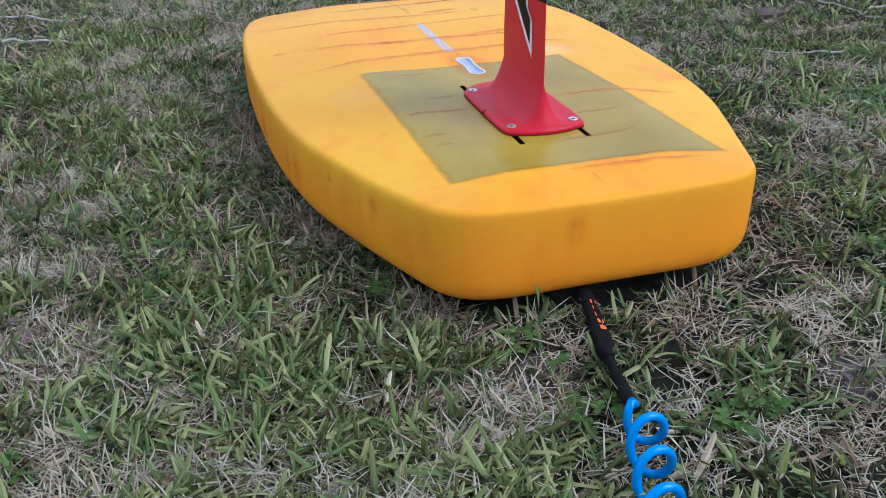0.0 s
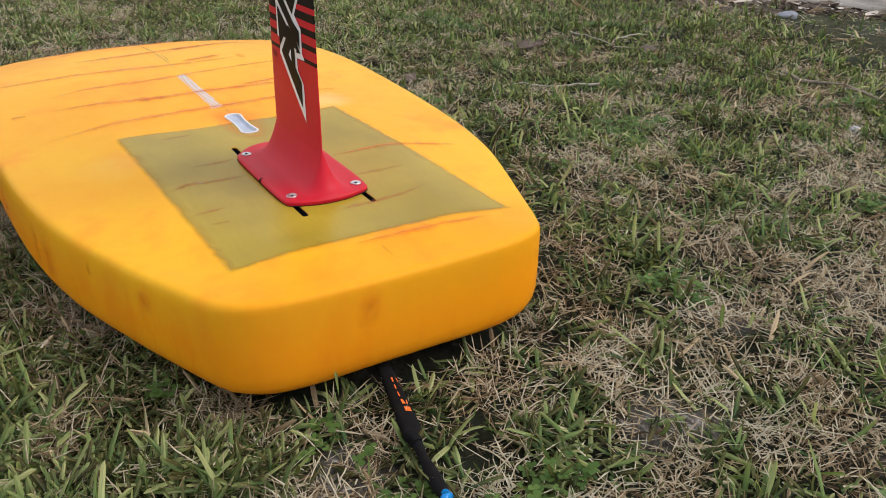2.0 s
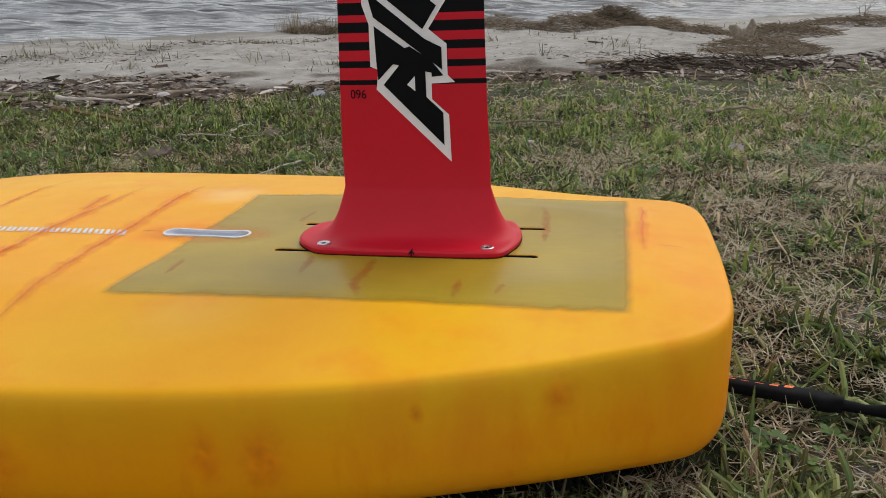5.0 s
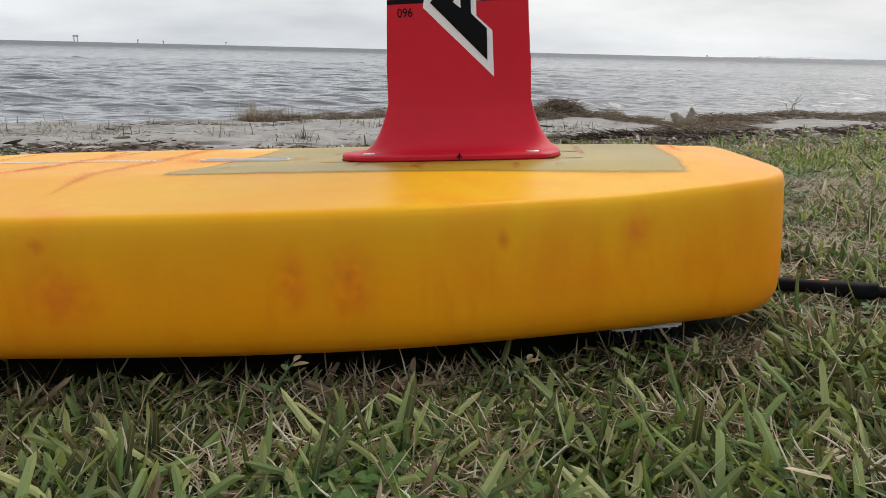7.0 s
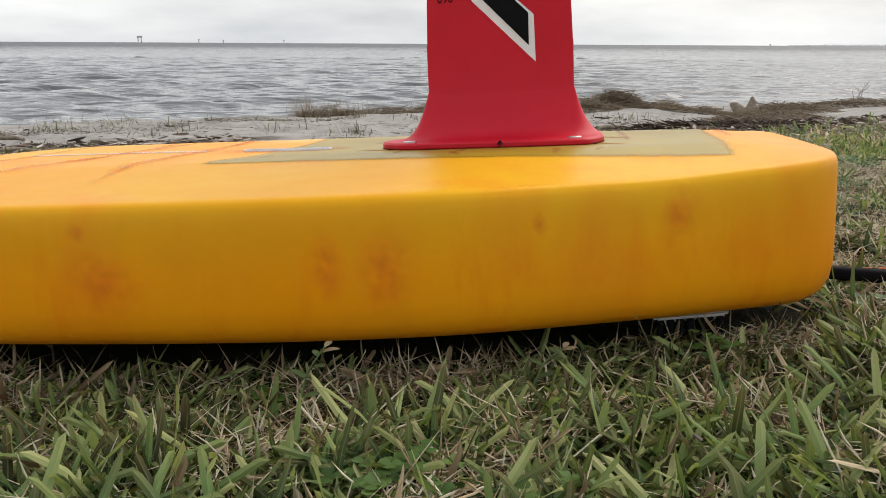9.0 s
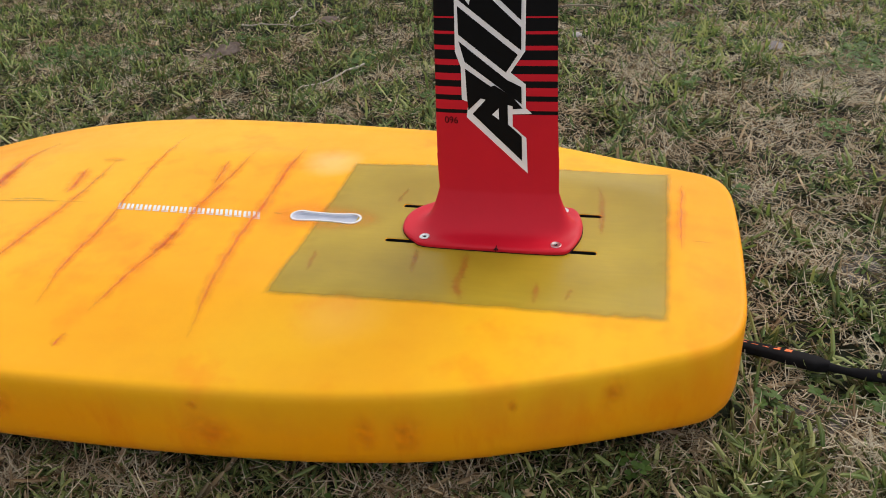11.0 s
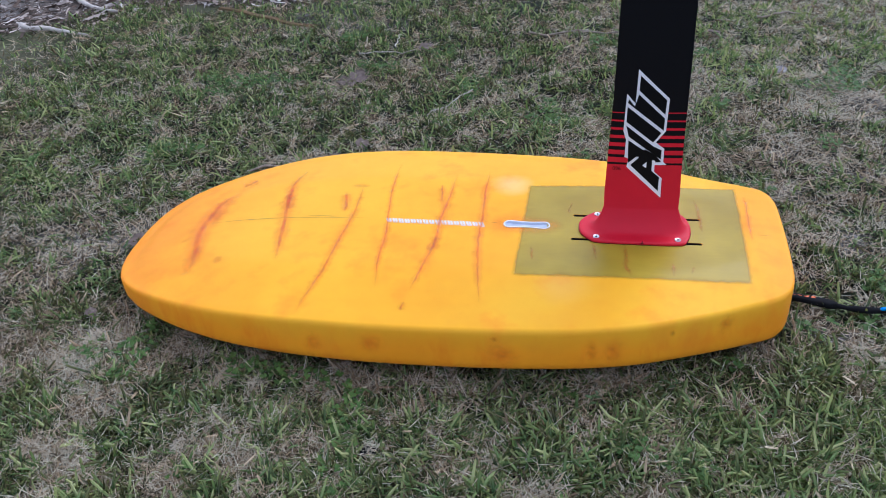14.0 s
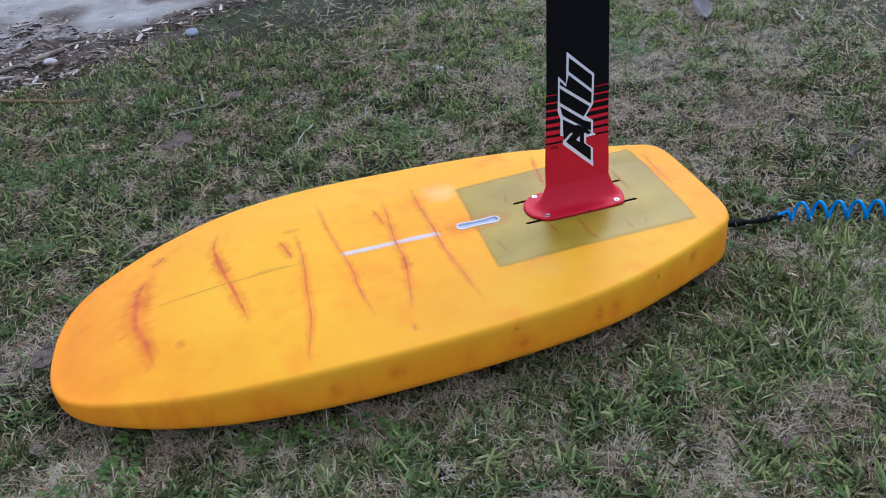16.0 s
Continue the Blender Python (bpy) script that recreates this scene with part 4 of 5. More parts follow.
plate, mast = build_mast()
MAST_TREE = BVHTree.FromPolygons([v.co for v in mast.data.vertices], [p.vertices[:] for p in mast.data.polygons])


FOOT_TREE = BVHTree.FromPolygons([v.co + plate.location for v in plate.data.vertices], [p.vertices[:] for p in plate.data.polygons])


def on_mast(x, z, lift):
    hit = (MAST_TREE if z > 0.2530 else FOOT_TREE).ray_cast(Vector((x, -0.2, z)), Vector((0, 1, 0)))
    return (x, (hit[0].y if hit[0] else 0.0) - lift, z)


def decal(name, poly, mat, lift, parent, label=""):
    """A flat print that follows the mast's side."""
    bm = bmesh.new()
    f = bm.faces.new([bm.verts.new((x, z, 0)) for x, z in poly])
    bmesh.ops.triangulate(bm, faces=[f])
    for _ in range(3):
        bmesh.ops.subdivide_edges(bm, edges=bm.edges, cuts=1, use_grid_fill=True)
    for v in bm.verts:
        v.co = on_mast(v.co.x, v.co.y, lift)
    bmesh.ops.recalc_face_normals(bm, faces=bm.faces)
    ob = part(name, bm, mat, parent, label)
    return ob


LOGO = [(-0.017, 0.513), (0.044, 0.453), (0.042, 0.385), (0.025, 0.360), (0.042, 0.346), (0.042, 0.317), (0.049, 0.310), (0.026, 0.309), (0.026, 0.294), (0.042, 0.279), (0.043, 0.2325), (-0.029, 0.304), (-0.026, 0.323), (-0.034, 0.326), (-0.033, 0.365), (-0.039, 0.384), (-0.036, 0.463), (-0.019, 0.443)]
decal("logo_border", LOGO, MAT_GREYPRINT, 0.0006, mast, "angular silver-white emblem border")
for poly in ([(-0.0125, 0.500), (0.039, 0.4505), (0.038, 0.420), (-0.0135, 0.470)],
             [(-0.0315, 0.452), (-0.020, 0.437), (-0.0135, 0.462), (0.038, 0.412), (0.0375, 0.386), (-0.0335, 0.444)],
             [(-0.0335, 0.436), (0.0335, 0.381), (0.0195, 0.360), (-0.034, 0.404)],
             [(-0.034, 0.396), (0.021, 0.351), (0.037, 0.343), (0.037, 0.322), (-0.028, 0.372)],
             [(-0.028, 0.364), (0.038, 0.3165), (0.0265, 0.3155), (0.0265, 0.331), (0.0060, 0.3445), (-0.0265, 0.3130), (-0.0275, 0.332)],
             [(-0.0215, 0.3085), (0.0055, 0.3385), (0.0205, 0.3265), (0.0205, 0.2965), (0.0365, 0.2810), (0.0365, 0.2490)]):
    decal("logo_block", poly, MAT_BLACKPRINT, 0.0011, mast)
decal("logo_chip", [(0.0020, 0.3085), (0.0100, 0.3165), (0.0100, 0.3020)], MAT_GREYPRINT, 0.0015, mast)

# the printed number
fc = bpy.data.curves.new("number", "FONT")
fc.body, fc.size, fc.align_x = "096", 0.0125, "LEFT"
fob = new("number_raw", fc)
nme = bpy.data.meshes.new_from_object(fob.evaluated_get(bpy.context.evaluated_depsgraph_get()))
bpy.data.objects.remove(fob)
for v in nme.vertices:
    v.co = on_mast(-0.0565 + v.co.x * 0.9, 0.2955 + v.co.y, 0.0008)
nme.materials.clear()
nme.materials.append(MAT_BLACKPRINT)
num = new("number", nme)
num.parent = mast
num["label"] = "black printed number 096"


def bolt_at(x, y, z):
    bm = bmesh.new()
    k = 20
    ring = lambda r, h: [(x + r * math.cos(2 * math.pi * i / k), y + r * math.sin(2 * math.pi * i / k), z + h) for i in range(k)]
    loft(bm, [ring(0.0068, -0.004), ring(0.0068, 0.0009), ring(0.0062, 0.0014), ring(0.0050, 0.0013), ring(0.0042, 0.0010), ring(0.0030, 0.0010), ring(0.0026, 0.0005)])
    bmesh.ops.recalc_face_normals(bm, faces=bm.faces)
    bolt = part("bolt", bm, MAT_STEEL, plate, "stainless countersunk bolt" if x < 0 and y < 0 else "", 40)
    bm = bmesh.new()
    star = [(x + (0.0025 if i % 2 else 0.0016) * math.cos(math.pi * i / 6), y + (0.0025 if i % 2 else 0.0016) * math.sin(math.pi * i / 6)) for i in range(12)]
    prism(bm, star, z + 0.0005, z + 0.0009)
    part("socket", bm, MAT_BLACK, bolt, "dark star-shaped socket")


PLATE_TREE = BVHTree.FromPolygons([v.co for v in plate.data.vertices], [p.vertices[:] for p in plate.data.polygons])
for bx, by in ((-0.0825, -0.043), (0.0825, -0.043), (0.0825, 0.043), (-0.0825, 0.043)):
    h = PLATE_TREE.ray_cast(Vector((bx, by, 0.3)), Vector((0, 0, -1)))
    bolt_at(bx, by, h[0].z)
# pen mark on the plate's edge
bm = bmesh.new()
for a, b in (((0.011, -0.0586), (0.0112, -0.0535)), ((0.0085, -0.0582), (0.011, -0.0566)), ((0.0138, -0.0580), (0.011, -0.0564))):
    pts = [PLATE_TREE.ray_cast(Vector((a[0] + (b[0] - a[0]) * s, a[1] + (b[1] - a[1]) * s, 0.3)), Vector((0, 0, -1)))[0] or Vector((a[0], -0.0577, 0.156)) for s in (0, 0.5, 1)]
    tube(bm, [p + Vector((0, -0.0003, 0.0004)) for p in pts], 0.0006, 5)
tube(bm, [(0.011, -0.0579, 0.1545), (0.011, -0.0579, 0.1575), (0.0111, -0.0565, 0.1598)], 0.0007, 5)
part("pen_mark", bm, MAT_BLACKPRINT, plate, "small black arrow mark")
bm = bmesh.new()
out = plate_outline(0.0006)
prism(bm, out, 0.1530, 0.1538)
part("gasket", bm, MAT_BLACK, plate, "thin black gasket")

# ---------------------------------------------------------------- leash
leash = thing("leash", BOARD, "black and bright blue coiled surf leash trailing on the grass", "leash")


def build_leash():
    bm = bmesh.new()
    path = smooth_line([(0.225, -0.018, 0.024), (0.262, -0.022, 0.022), (0.300, -0.028, 0.021), (0.345, -0.038, 0.020), (0.385, -0.047, 0.018), (0.412, -0.053, 0.017)], 6)
    rings = []
    for i, p in enumerate(path):
        d = (path[min(i + 1, len(path) - 1)] - path[max(i - 1, 0)]).normalized()
        s = d.cross(Vector((0, 0, 1))).normalized()
        u = s.cross(d)
        w, t = 0.0080 + 0.002 * smoothstep(0.30, 0.39, p.x) - 0.005 * smoothstep(0.395, 0.412, p.x), 0.0062 + 0.0015 * smoothstep(0.35, 0.39, p.x)
        rings.append([p + s * (w * math.copysign(abs(math.cos(a)) ** 0.5, math.cos(a))) + u * (t * math.copysign(abs(math.sin(a)) ** 0.6, math.sin(a))) for a in (2 * math.pi * j / 14 for j in range(14))])
    loft(bm, rings)
    strap = part("strap", bm, MAT_BLACK, leash, "flat black webbing strap", 50)
    # bright print on the strap, as plain bars
    for i in range(5):
        bm = bmesh.new()
        x0 = 0.312 + 0.0125 * i
        mid = lambda x: -0.0280 - 0.2235 * (x - 0.300)
        quad = [(x0, 0.0005), (x0 + 0.0075, 0.0005), (x0 + 0.0105, 0.0066), (x0 + 0.003, 0.0066)]
        lay = lambda x, v, z: (x, mid(x) + v, 0.0208 + 0.0062 + 0.0015 * smoothstep(0.35, 0.39, x) - 0.025 * (x - 0.300) - 0.0016 * (v / 0.0086) ** 3 + z)
        prism(bm, quad, 0.0, 0.0004, lay)
        part("print_bar", bm, MAT_ORANGE, strap, "orange printed bar" if i == 0 else "")
    bm = bmesh.new()
    tube(bm, [(0.402, -0.051, 0.018), (0.412, -0.053, 0.017), (0.430, -0.057, 0.016), (0.455, -0.062, 0.017), (0.475, -0.066, 0.020), (0.500, -0.071, 0.025)], [0.0035, 0.0055, 0.0046, 0.0074, 0.0068, 0.0050], 14)
    part("swivel_boot", bm, MAT_BLACK, leash, "black rubber moulded boot", 50)
    bm = bmesh.new()
    a0, a1 = Vector((0.512, -0.071, 0.032)), Vector((1.30, -0.40, 0.034))
    axis = a1 - a0
    d = axis.normalized()
    s = d.cross(Vector((0, 0, 1))).normalized()
    u = s.cross(d)
    pts = [Vector((0.490, -0.069, 0.026)), Vector((0.500, -0.071, 0.031))]
    turns, k = 20, 24
    for i in range(turns * k + 1):
        f = i / (turns * k)
        a = 0.5 - 2 * math.pi * f * turns
        r = 0.0225 * (0.75 + 0.25 * smoothstep(0.0, 0.012, f))
        c = a0 + axis * f + Vector((0, 0.006 * math.sin(7 * f), 0))
        pts.append(c + s * (0.70 * r * math.cos(a)) + u * (r * math.sin(a)))
    tube(bm, pts, 0.0041, 10)
    part("coil", bm, MAT_BLUE, leash, "bright blue coiled cord", 60)


build_leash()

# ---------------------------------------------------------------- blades
def blades(name, pos, yaw, length, width, lean, bend, tone, mat, label, category, twist=0.0, shape=(1.0, 0.85, 0.55), steps=3):
    """Many three-step blades in one mesh."""
    n = len(pos)
    d = np.stack([np.cos(yaw), np.sin(yaw), 0 * yaw], -1)
    s = np.stack([-np.sin(yaw), np.cos(yaw), 0 * yaw], -1)
    up = np.array([0, 0, 1.0])
    pts, p, ang = [pos], pos.copy(), lean.copy()
    shares = (0.44, 0.44, 0.12) if steps == 3 else (0.62, 0.38)
    for share in shares:
        p = p + (d * np.sin(ang)[:, None] + up * np.cos(ang)[:, None]) * (length * share)[:, None]
        pts.append(p)
        ang = ang + bend
    k = 2 * steps + 1
    verts = np.empty((n, k, 3))
    for i in range(steps):
        w = (width * shape[i] / 2)[:, None]
        turn = np.broadcast_to(np.asarray(twist, float), (n,))[:, None] * (i + 0.4)
        roll = s * np.cos(turn) + np.cross(d, s) * np.sin(turn)
        verts[:, 2 * i], verts[:, 2 * i + 1] = pts[i] - roll * w, pts[i] + roll * w
    verts[:, k - 1] = pts[steps]
    base = (np.arange(n) * k)[:, None]
    ring = [0, 1, 3, 2, 2, 3, 5, 4, 4, 5, 6] if steps == 3 else [0, 1, 3, 2, 2, 3, 4]
    loops = (base + np.array(ring)).ravel()
    me = bpy.data.meshes.new(name)
    fill_mesh(me, verts.reshape(-1, 3), loops, np.tile([4, 4, 3] if steps == 3 else [4, 3], n))
    me.attributes.new("tone", "FLOAT", "POINT").data.foreach_set("value", np.repeat(tone, k).astype(np.float32))
    me.attributes.new("across", "FLOAT", "POINT").data.foreach_set("value", np.tile(np.array([-1, 1] * steps + [0], np.float32), n))
    me.attributes.new("along", "FLOAT", "POINT").data.foreach_set("value", np.tile(np.array([0, 0, 0.42, 0.42, 0.84, 0.84, 1] if steps == 3 else [0, 0, 0.6, 0.6, 1], np.float32), n))
    me.materials.append(mat)
    ob = new(name, me)
    return tagged(ob, label, category, kind="stuff")


OUT_X = np.array([p[0] for p in HALF][::-1])
OUT_W = np.array([p[1] for p in HALF][::-1])


def under_board(x, y, margin):
    w = np.interp(x, OUT_X, OUT_W, left=-1, right=-1)
    return np.abs(y) < w - margin


def lawn_mask(x, y, margin=0.0):
    return y < np.interp(x, EDGE_X, EDGE_Y) + (field(x, y, 0.35) - 0.5) * 0.5 - margin


def square(count, seed, x0, x1, y0, y1):
    r = np.random.default_rng(seed)
    return r, r.uniform(x0, x1, count), r.uniform(y0, y1, count)


def bare_at(x, y):
    b = np.zeros_like(x)
    for cx, cy, rad in BARE_SPOTS:
        b = np.maximum(b, 1 - np_step(0.5, 1.1, np.hypot(x - cx, (y - cy) * 1.3) / rad + (field(x, y, 0.06) - 0.5) * 0.7))
    return b


def lawn_zone(count, seed, x0, x1, y0, y1, grow, hole=None, fade=0.0):
    """Green blades, straw and dead blades for one stretch of lawn."""
    for what, share, per in (("grass", 1.08, 7), ("thatch", 2.3, 5), ("dead_blades", 0.28, 2)):
        r, x, y = square(int(count * share) // per, seed + len(what), x0, x1, y0, y1)
        n = len(x) * per
        tuft_lush, tuft_turn = np.repeat(r.random(len(x)), per), np.repeat(r.random(len(x)) * 6.28, per)
        spread = np.repeat(r.choice([0.004, 0.008, 0.014], len(x)), per) * grow
        x, y = np.repeat(x, per) + r.normal(0, 1, n) * spread, np.repeat(y, per) + r.normal(0, 1, n) * spread
        keep = lawn_mask(x, y, 0.0) & ~under_board(x, y, 0.035)
        if fade:
            inside = np.minimum(np.minimum(x - x0, x1 - x), np.minimum(y - y0, y1 - y)) + (field(x, y, 0.3) - 0.5) * fade * 0.6
            keep &= r.random(n) < np_step(0.0, fade, inside)
        if hole:
            keep &= ~((x > hole[0]) & (x < hole[1]) & (y > hole[2]) & (y < hole[3]))
        lush = field(x + 9, y + 1, 0.038) * 0.66 + field(x, y, 0.11) * 0.20 + field(x + 5, y + 2, 0.5) * 0.14 - 0.10 * np_step(0.0, 0.7, x) * np_step(-0.15, 0.5, y) + 0.06 * np_step(0.2, 1.2, -x) * np_step(0.3, 0.8, y)
        lush = lush + 0.05 * np.exp(-((x - 0.66) ** 2 + (y + 0.10) ** 2) / 0.06) + 0.10 * np.exp(-(x + 0.2) ** 2 / 0.08 - (y + 0.5) ** 2 / 0.02) + 0.02 * np.exp(-(x - 0.3) ** 2 / 0.06 - (y + 0.45) ** 2 / 0.03)
        lush = lush + 0.07 * np_step(0.25, 0.45, x) * (1 - np_step(0.15, 0.45, y)) + 0.14 * np.exp(-((x - 0.22) / 0.16) ** 2 - ((y + 0.28) / 0.09) ** 2) + 0.12 * np.exp(-((x + 0.05) / 0.35) ** 2 - ((y + 0.36) / 0.08) ** 2)
        bare, beyond = bare_at(x, y), np_step(0.5, 1.5, y)
        if what == "grass":
            keep &= r.random(n) < np.clip(0.56 + 4.6 * (lush - 0.49), 0.06, 1.0) * (1 - 0.7 * bare) * (1 - 0.35 * beyond)
        else:
            keep &= r.random(n) < np.clip(0.48 - 4.2 * (lush - 0.49) + 0.24 * beyond + 0.45 * bare, 0.16, 1)
        x, y, lush, beyond, tuft_lush, tuft_turn = x[keep], y[keep], lush[keep], beyond[keep], tuft_lush[keep], tuft_turn[keep]
        n = len(x)
        pos = np.stack([x, y, ground_z(x, y) - 0.002], -1)
        near_edge = np.clip(1 - under_board(x, y, -0.11) * 0.42, 0.5, 1)
        if what == "grass":
            pos[:, 2] += r.random(n) * 0.015 * near_edge
            length = r.lognormal(-3.70, 0.40, n).clip(0.010, 0.048) * grow * near_edge * (0.75 + 0.5 * tuft_lush)
            width = (length * r.uniform(0.09, 0.21, n)).clip(0.0016 * grow, 0.0056 * grow)
            upright = r.random(n) < 0.10
            length = length * (1 - 0.25 * beyond)
            lean = (np.where(upright, np.abs(r.normal(0.65, 0.22, n)), r.normal(1.20, 0.30, n)) - 0.36 * beyond).clip(0.15, 1.60)
            bend = r.normal(0.10, 0.26, n)
            tone = np.clip(r.beta(1.1, 1.8, n) * 0.98 + 0.24 * np_step(-0.4, 0.5, x) * beyond + (tuft_lush - 0.5) * 0.36 + (field(x + 31, y + 7, 0.16) - 0.5) * 0.35 + 0.10 * np.exp(-(x - 0.32) ** 2 / 0.06 - (y + 0.45) ** 2 / 0.03), 0, 1)
            tone = np.clip((tone - 0.40) * 1.3 + 0.40, 0, 1)
            blades("grass", pos, tuft_turn + r.normal(0, 1.2, n), length, width, lean, bend, tone, MAT_GRASS, "short broad-bladed green lawn grass with worn patches", "grass", r.normal(0, 0.40, n), (0.72, 1.0, 0.82))
        elif what == "thatch":
            # lower straw is toned darker, so shade deep in the mat is painted in
            height_shade = 0.22 + 0.78 * r.random(n)
            pos[:, 2] += height_shade ** 1.4 * (0.021 - 0.014 * beyond) * near_edge
            length = r.lognormal(-3.98, 0.48, n).clip(0.006, 0.060) * grow
            width = r.uniform(0.0007, 0.0018, n) * grow
            lean = np.where(r.random(n) < 0.17 * (1 - beyond), np.abs(r.normal(0.75, 0.30, n)), r.normal(1.42, 0.20, n)).clip(0.2, 1.66)
            tone = np.clip(height_shade ** 1.5 * 0.75 + r.beta(1.2, 2.2, n) * 0.45 + (0.08 + 0.32 * np_step(-0.4, 0.4, x)) * beyond + 0.12 * np_step(0.2, 0.5, x) + (tuft_lush - 0.5) * 0.6 + (field(x + 13, y + 27, 0.14) - 0.5) * 0.45, 0, 1)
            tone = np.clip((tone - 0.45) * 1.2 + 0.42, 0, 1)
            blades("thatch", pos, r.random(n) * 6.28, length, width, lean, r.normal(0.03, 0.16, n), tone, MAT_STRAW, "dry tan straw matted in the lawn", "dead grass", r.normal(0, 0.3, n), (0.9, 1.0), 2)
        else:
            pos[:, 2] += r.random(n) * 0.012 * near_edge
            length = r.lognormal(-3.70, 0.38, n).clip(0.010, 0.048) * grow
            tone = np.clip(r.beta(1.5, 2.4, n) * 0.85 + (tuft_lush - 0.45) * 0.4, 0, 1)
            blades("dead_blades", pos, r.random(n) * 6.28, length, (length * r.uniform(0.08, 0.16, n)).clip(0.002 * grow, 0.0065 * grow), np.abs(r.normal(1.32, 0.26, n)).clip(0.2, 1.62), r.normal(0.05, 0.30, n), tone, MAT_STRAW, "withered brown grass blades lying in the lawn", "dead grass", r.normal(0, 0.5, n), (0.7, 1.0, 0.75))


# near the board, then round it, then far off
lawn_zone(88000, 11, -1.35, 0.95, -0.80, -0.18, 1.0)
lawn_zone(270000, 21, -2.5, 1.7, -1.2, 2.15, 1.0, (-1.35, 0.95, -0.80, -0.18), 0.55)
lawn_zone(80000, 31, -4.8, 3.9, -2.2, 3.8, 1.4, (-2.0, 1.2, -0.75, 1.7), 1.0)


CLOVER_MATS = ((0.475, -0.10, 0.035), (0.525, 0.01, 0.045), (0.52, 0.05, 0.03), (0.366, -0.135, 0.03), (-0.11, -0.35, 0.02), (0.19, -0.255, 0.03))


def build_clover():
    r, x, y = square(60000, 51, -1.8, 1.3, -1.0, 1.5)
    patch = field(x + 11, y + 4, 0.13) - 0.07
    for cx, cy, rad in CLOVER_MATS:
        patch = np.maximum(patch, 1.05 - 0.36 * np.hypot(x - cx, y - cy) / rad + (field(x, y, 0.03) - 0.5) * 0.5)
    keep = (patch > 0.79) & lawn_mask(x, y, 0.1) & ~under_board(x, y, -0.005)
    x, y = x[keep], y[keep]
    n = len(x)
    x, y = np.repeat(x, 3), np.repeat(y, 3)
    turn = np.repeat(r.random(n) * 6.28, 3) + np.tile([0, 2.094, 4.189], n)
    pos = np.stack([x, y, ground_z(x, y) + np.repeat(r.uniform(0.010, 0.026, n), 3)], -1)
    size = np.repeat(r.uniform(0.004, 0.0085, n), 3)
    blades("clover", pos, turn, size, size * 0.95, np.full(3 * n, 1.35) + r.normal(0, 0.18, 3 * n), np.full(3 * n, 0.12), np.repeat(r.random(n), 3), MAT_CLOVER, "small bright green clover leaves", "weed", 0.0, (0.35, 1.0, 0.95))


build_clover()

# ---------------------------------------------------------------- litter on the lawn
def twig(x0, y0, x1, y1, r, mat, label, lift=0.012, seed=1, name="twig", category="twig", side=0):
    rd = random.Random(seed)
    cx, cy = (x0 + x1) / 2, (y0 + y1) / 2
    t = thing(name, pose(cx, cy, gz(cx, cy)), label, category, "litter on the lawn")
    n = 9
    pts, rad = [], []
    for i in range(n):
        f = i / (n - 1)
        x, y = x0 + (x1 - x0) * f, y0 + (y1 - y0) * f
        j = 0.035 * math.hypot(x1 - x0, y1 - y0)
        pts.append((x - cx + rd.uniform(-j, j), y - cy + rd.uniform(-j, j), gz(x, y) - gz(cx, cy) + lift + rd.uniform(0, 0.006)))
        rad.append(r * (1.1 - 0.7 * f) * rd.uniform(0.8, 1.2))
    bm = bmesh.new()
    tube(bm, pts, rad, 7)
    part("stem", bm, mat, t, "", 60)
    for k in range(side):
        i = 2 + 2 * k
        bm = bmesh.new()
        a = rd.uniform(-1, 1)
        p = Vector(pts[i])
        tube(bm, [p, p + Vector((0.03 * math.cos(a * 3), 0.03 * math.sin(a * 3), 0.006)), p + Vector((0.055 * math.cos(a * 3.4), 0.055 * math.sin(a * 3.4), 0.003))], [rad[i] * 0.7, rad[i] * 0.5, rad[i] * 0.25], 5)
        part("side_shoot", bm, mat, t)
    return t


twig(-0.36, 1.49, 0.07, 1.47, 0.0042, MAT_TWIG, "long weathered stick lying in the grass", 0.022, 3, side=2)
twig(-1.06, 0.42, -0.70, 0.56, 0.0045, MAT_TWIG, "thin grey twig lying along the board's edge", 0.016, 4, side=2)
twig(-0.97, 1.25, -0.77, 1.33, 0.0022, MAT_PALEWOOD, "pale bent straw stick in the grass", 0.02, 5)
twig(-0.85, 1.33, -0.86, 1.47, 0.0024, MAT_PALEWOOD, "pale dry stalk in the grass", 0.022, 6)
twig(-0.50, 0.98, -0.62, 0.80, 0.003, MAT_PALEWOOD, "pale dry stalk in the grass", 0.02, 7)
twig(-0.18, -0.53, -0.09, -0.505, 0.0018, MAT_PALEWOOD, "pale flat straw stick in the grass", 0.008, 8)
twig(-1.30, -0.93, -1.22, -0.72, 0.0045, MAT_PALEWOOD, "pale thin stick in the grass", 0.02, 9)
twig(-1.66, -1.02, -1.52, -0.80, 0.004, MAT_PALEWOOD, "pale thin stick in the grass", 0.02, 10)
twig(1.32, 1.02, 1.36, 1.16, 0.0045, MAT_PALEWOOD, "short pale stick in the grass", 0.02, 12)
twig(0.46, 1.62, 0.62, 1.66, 0.005, MAT_TWIG, "brown twig in the grass", 0.02, 13, side=1)


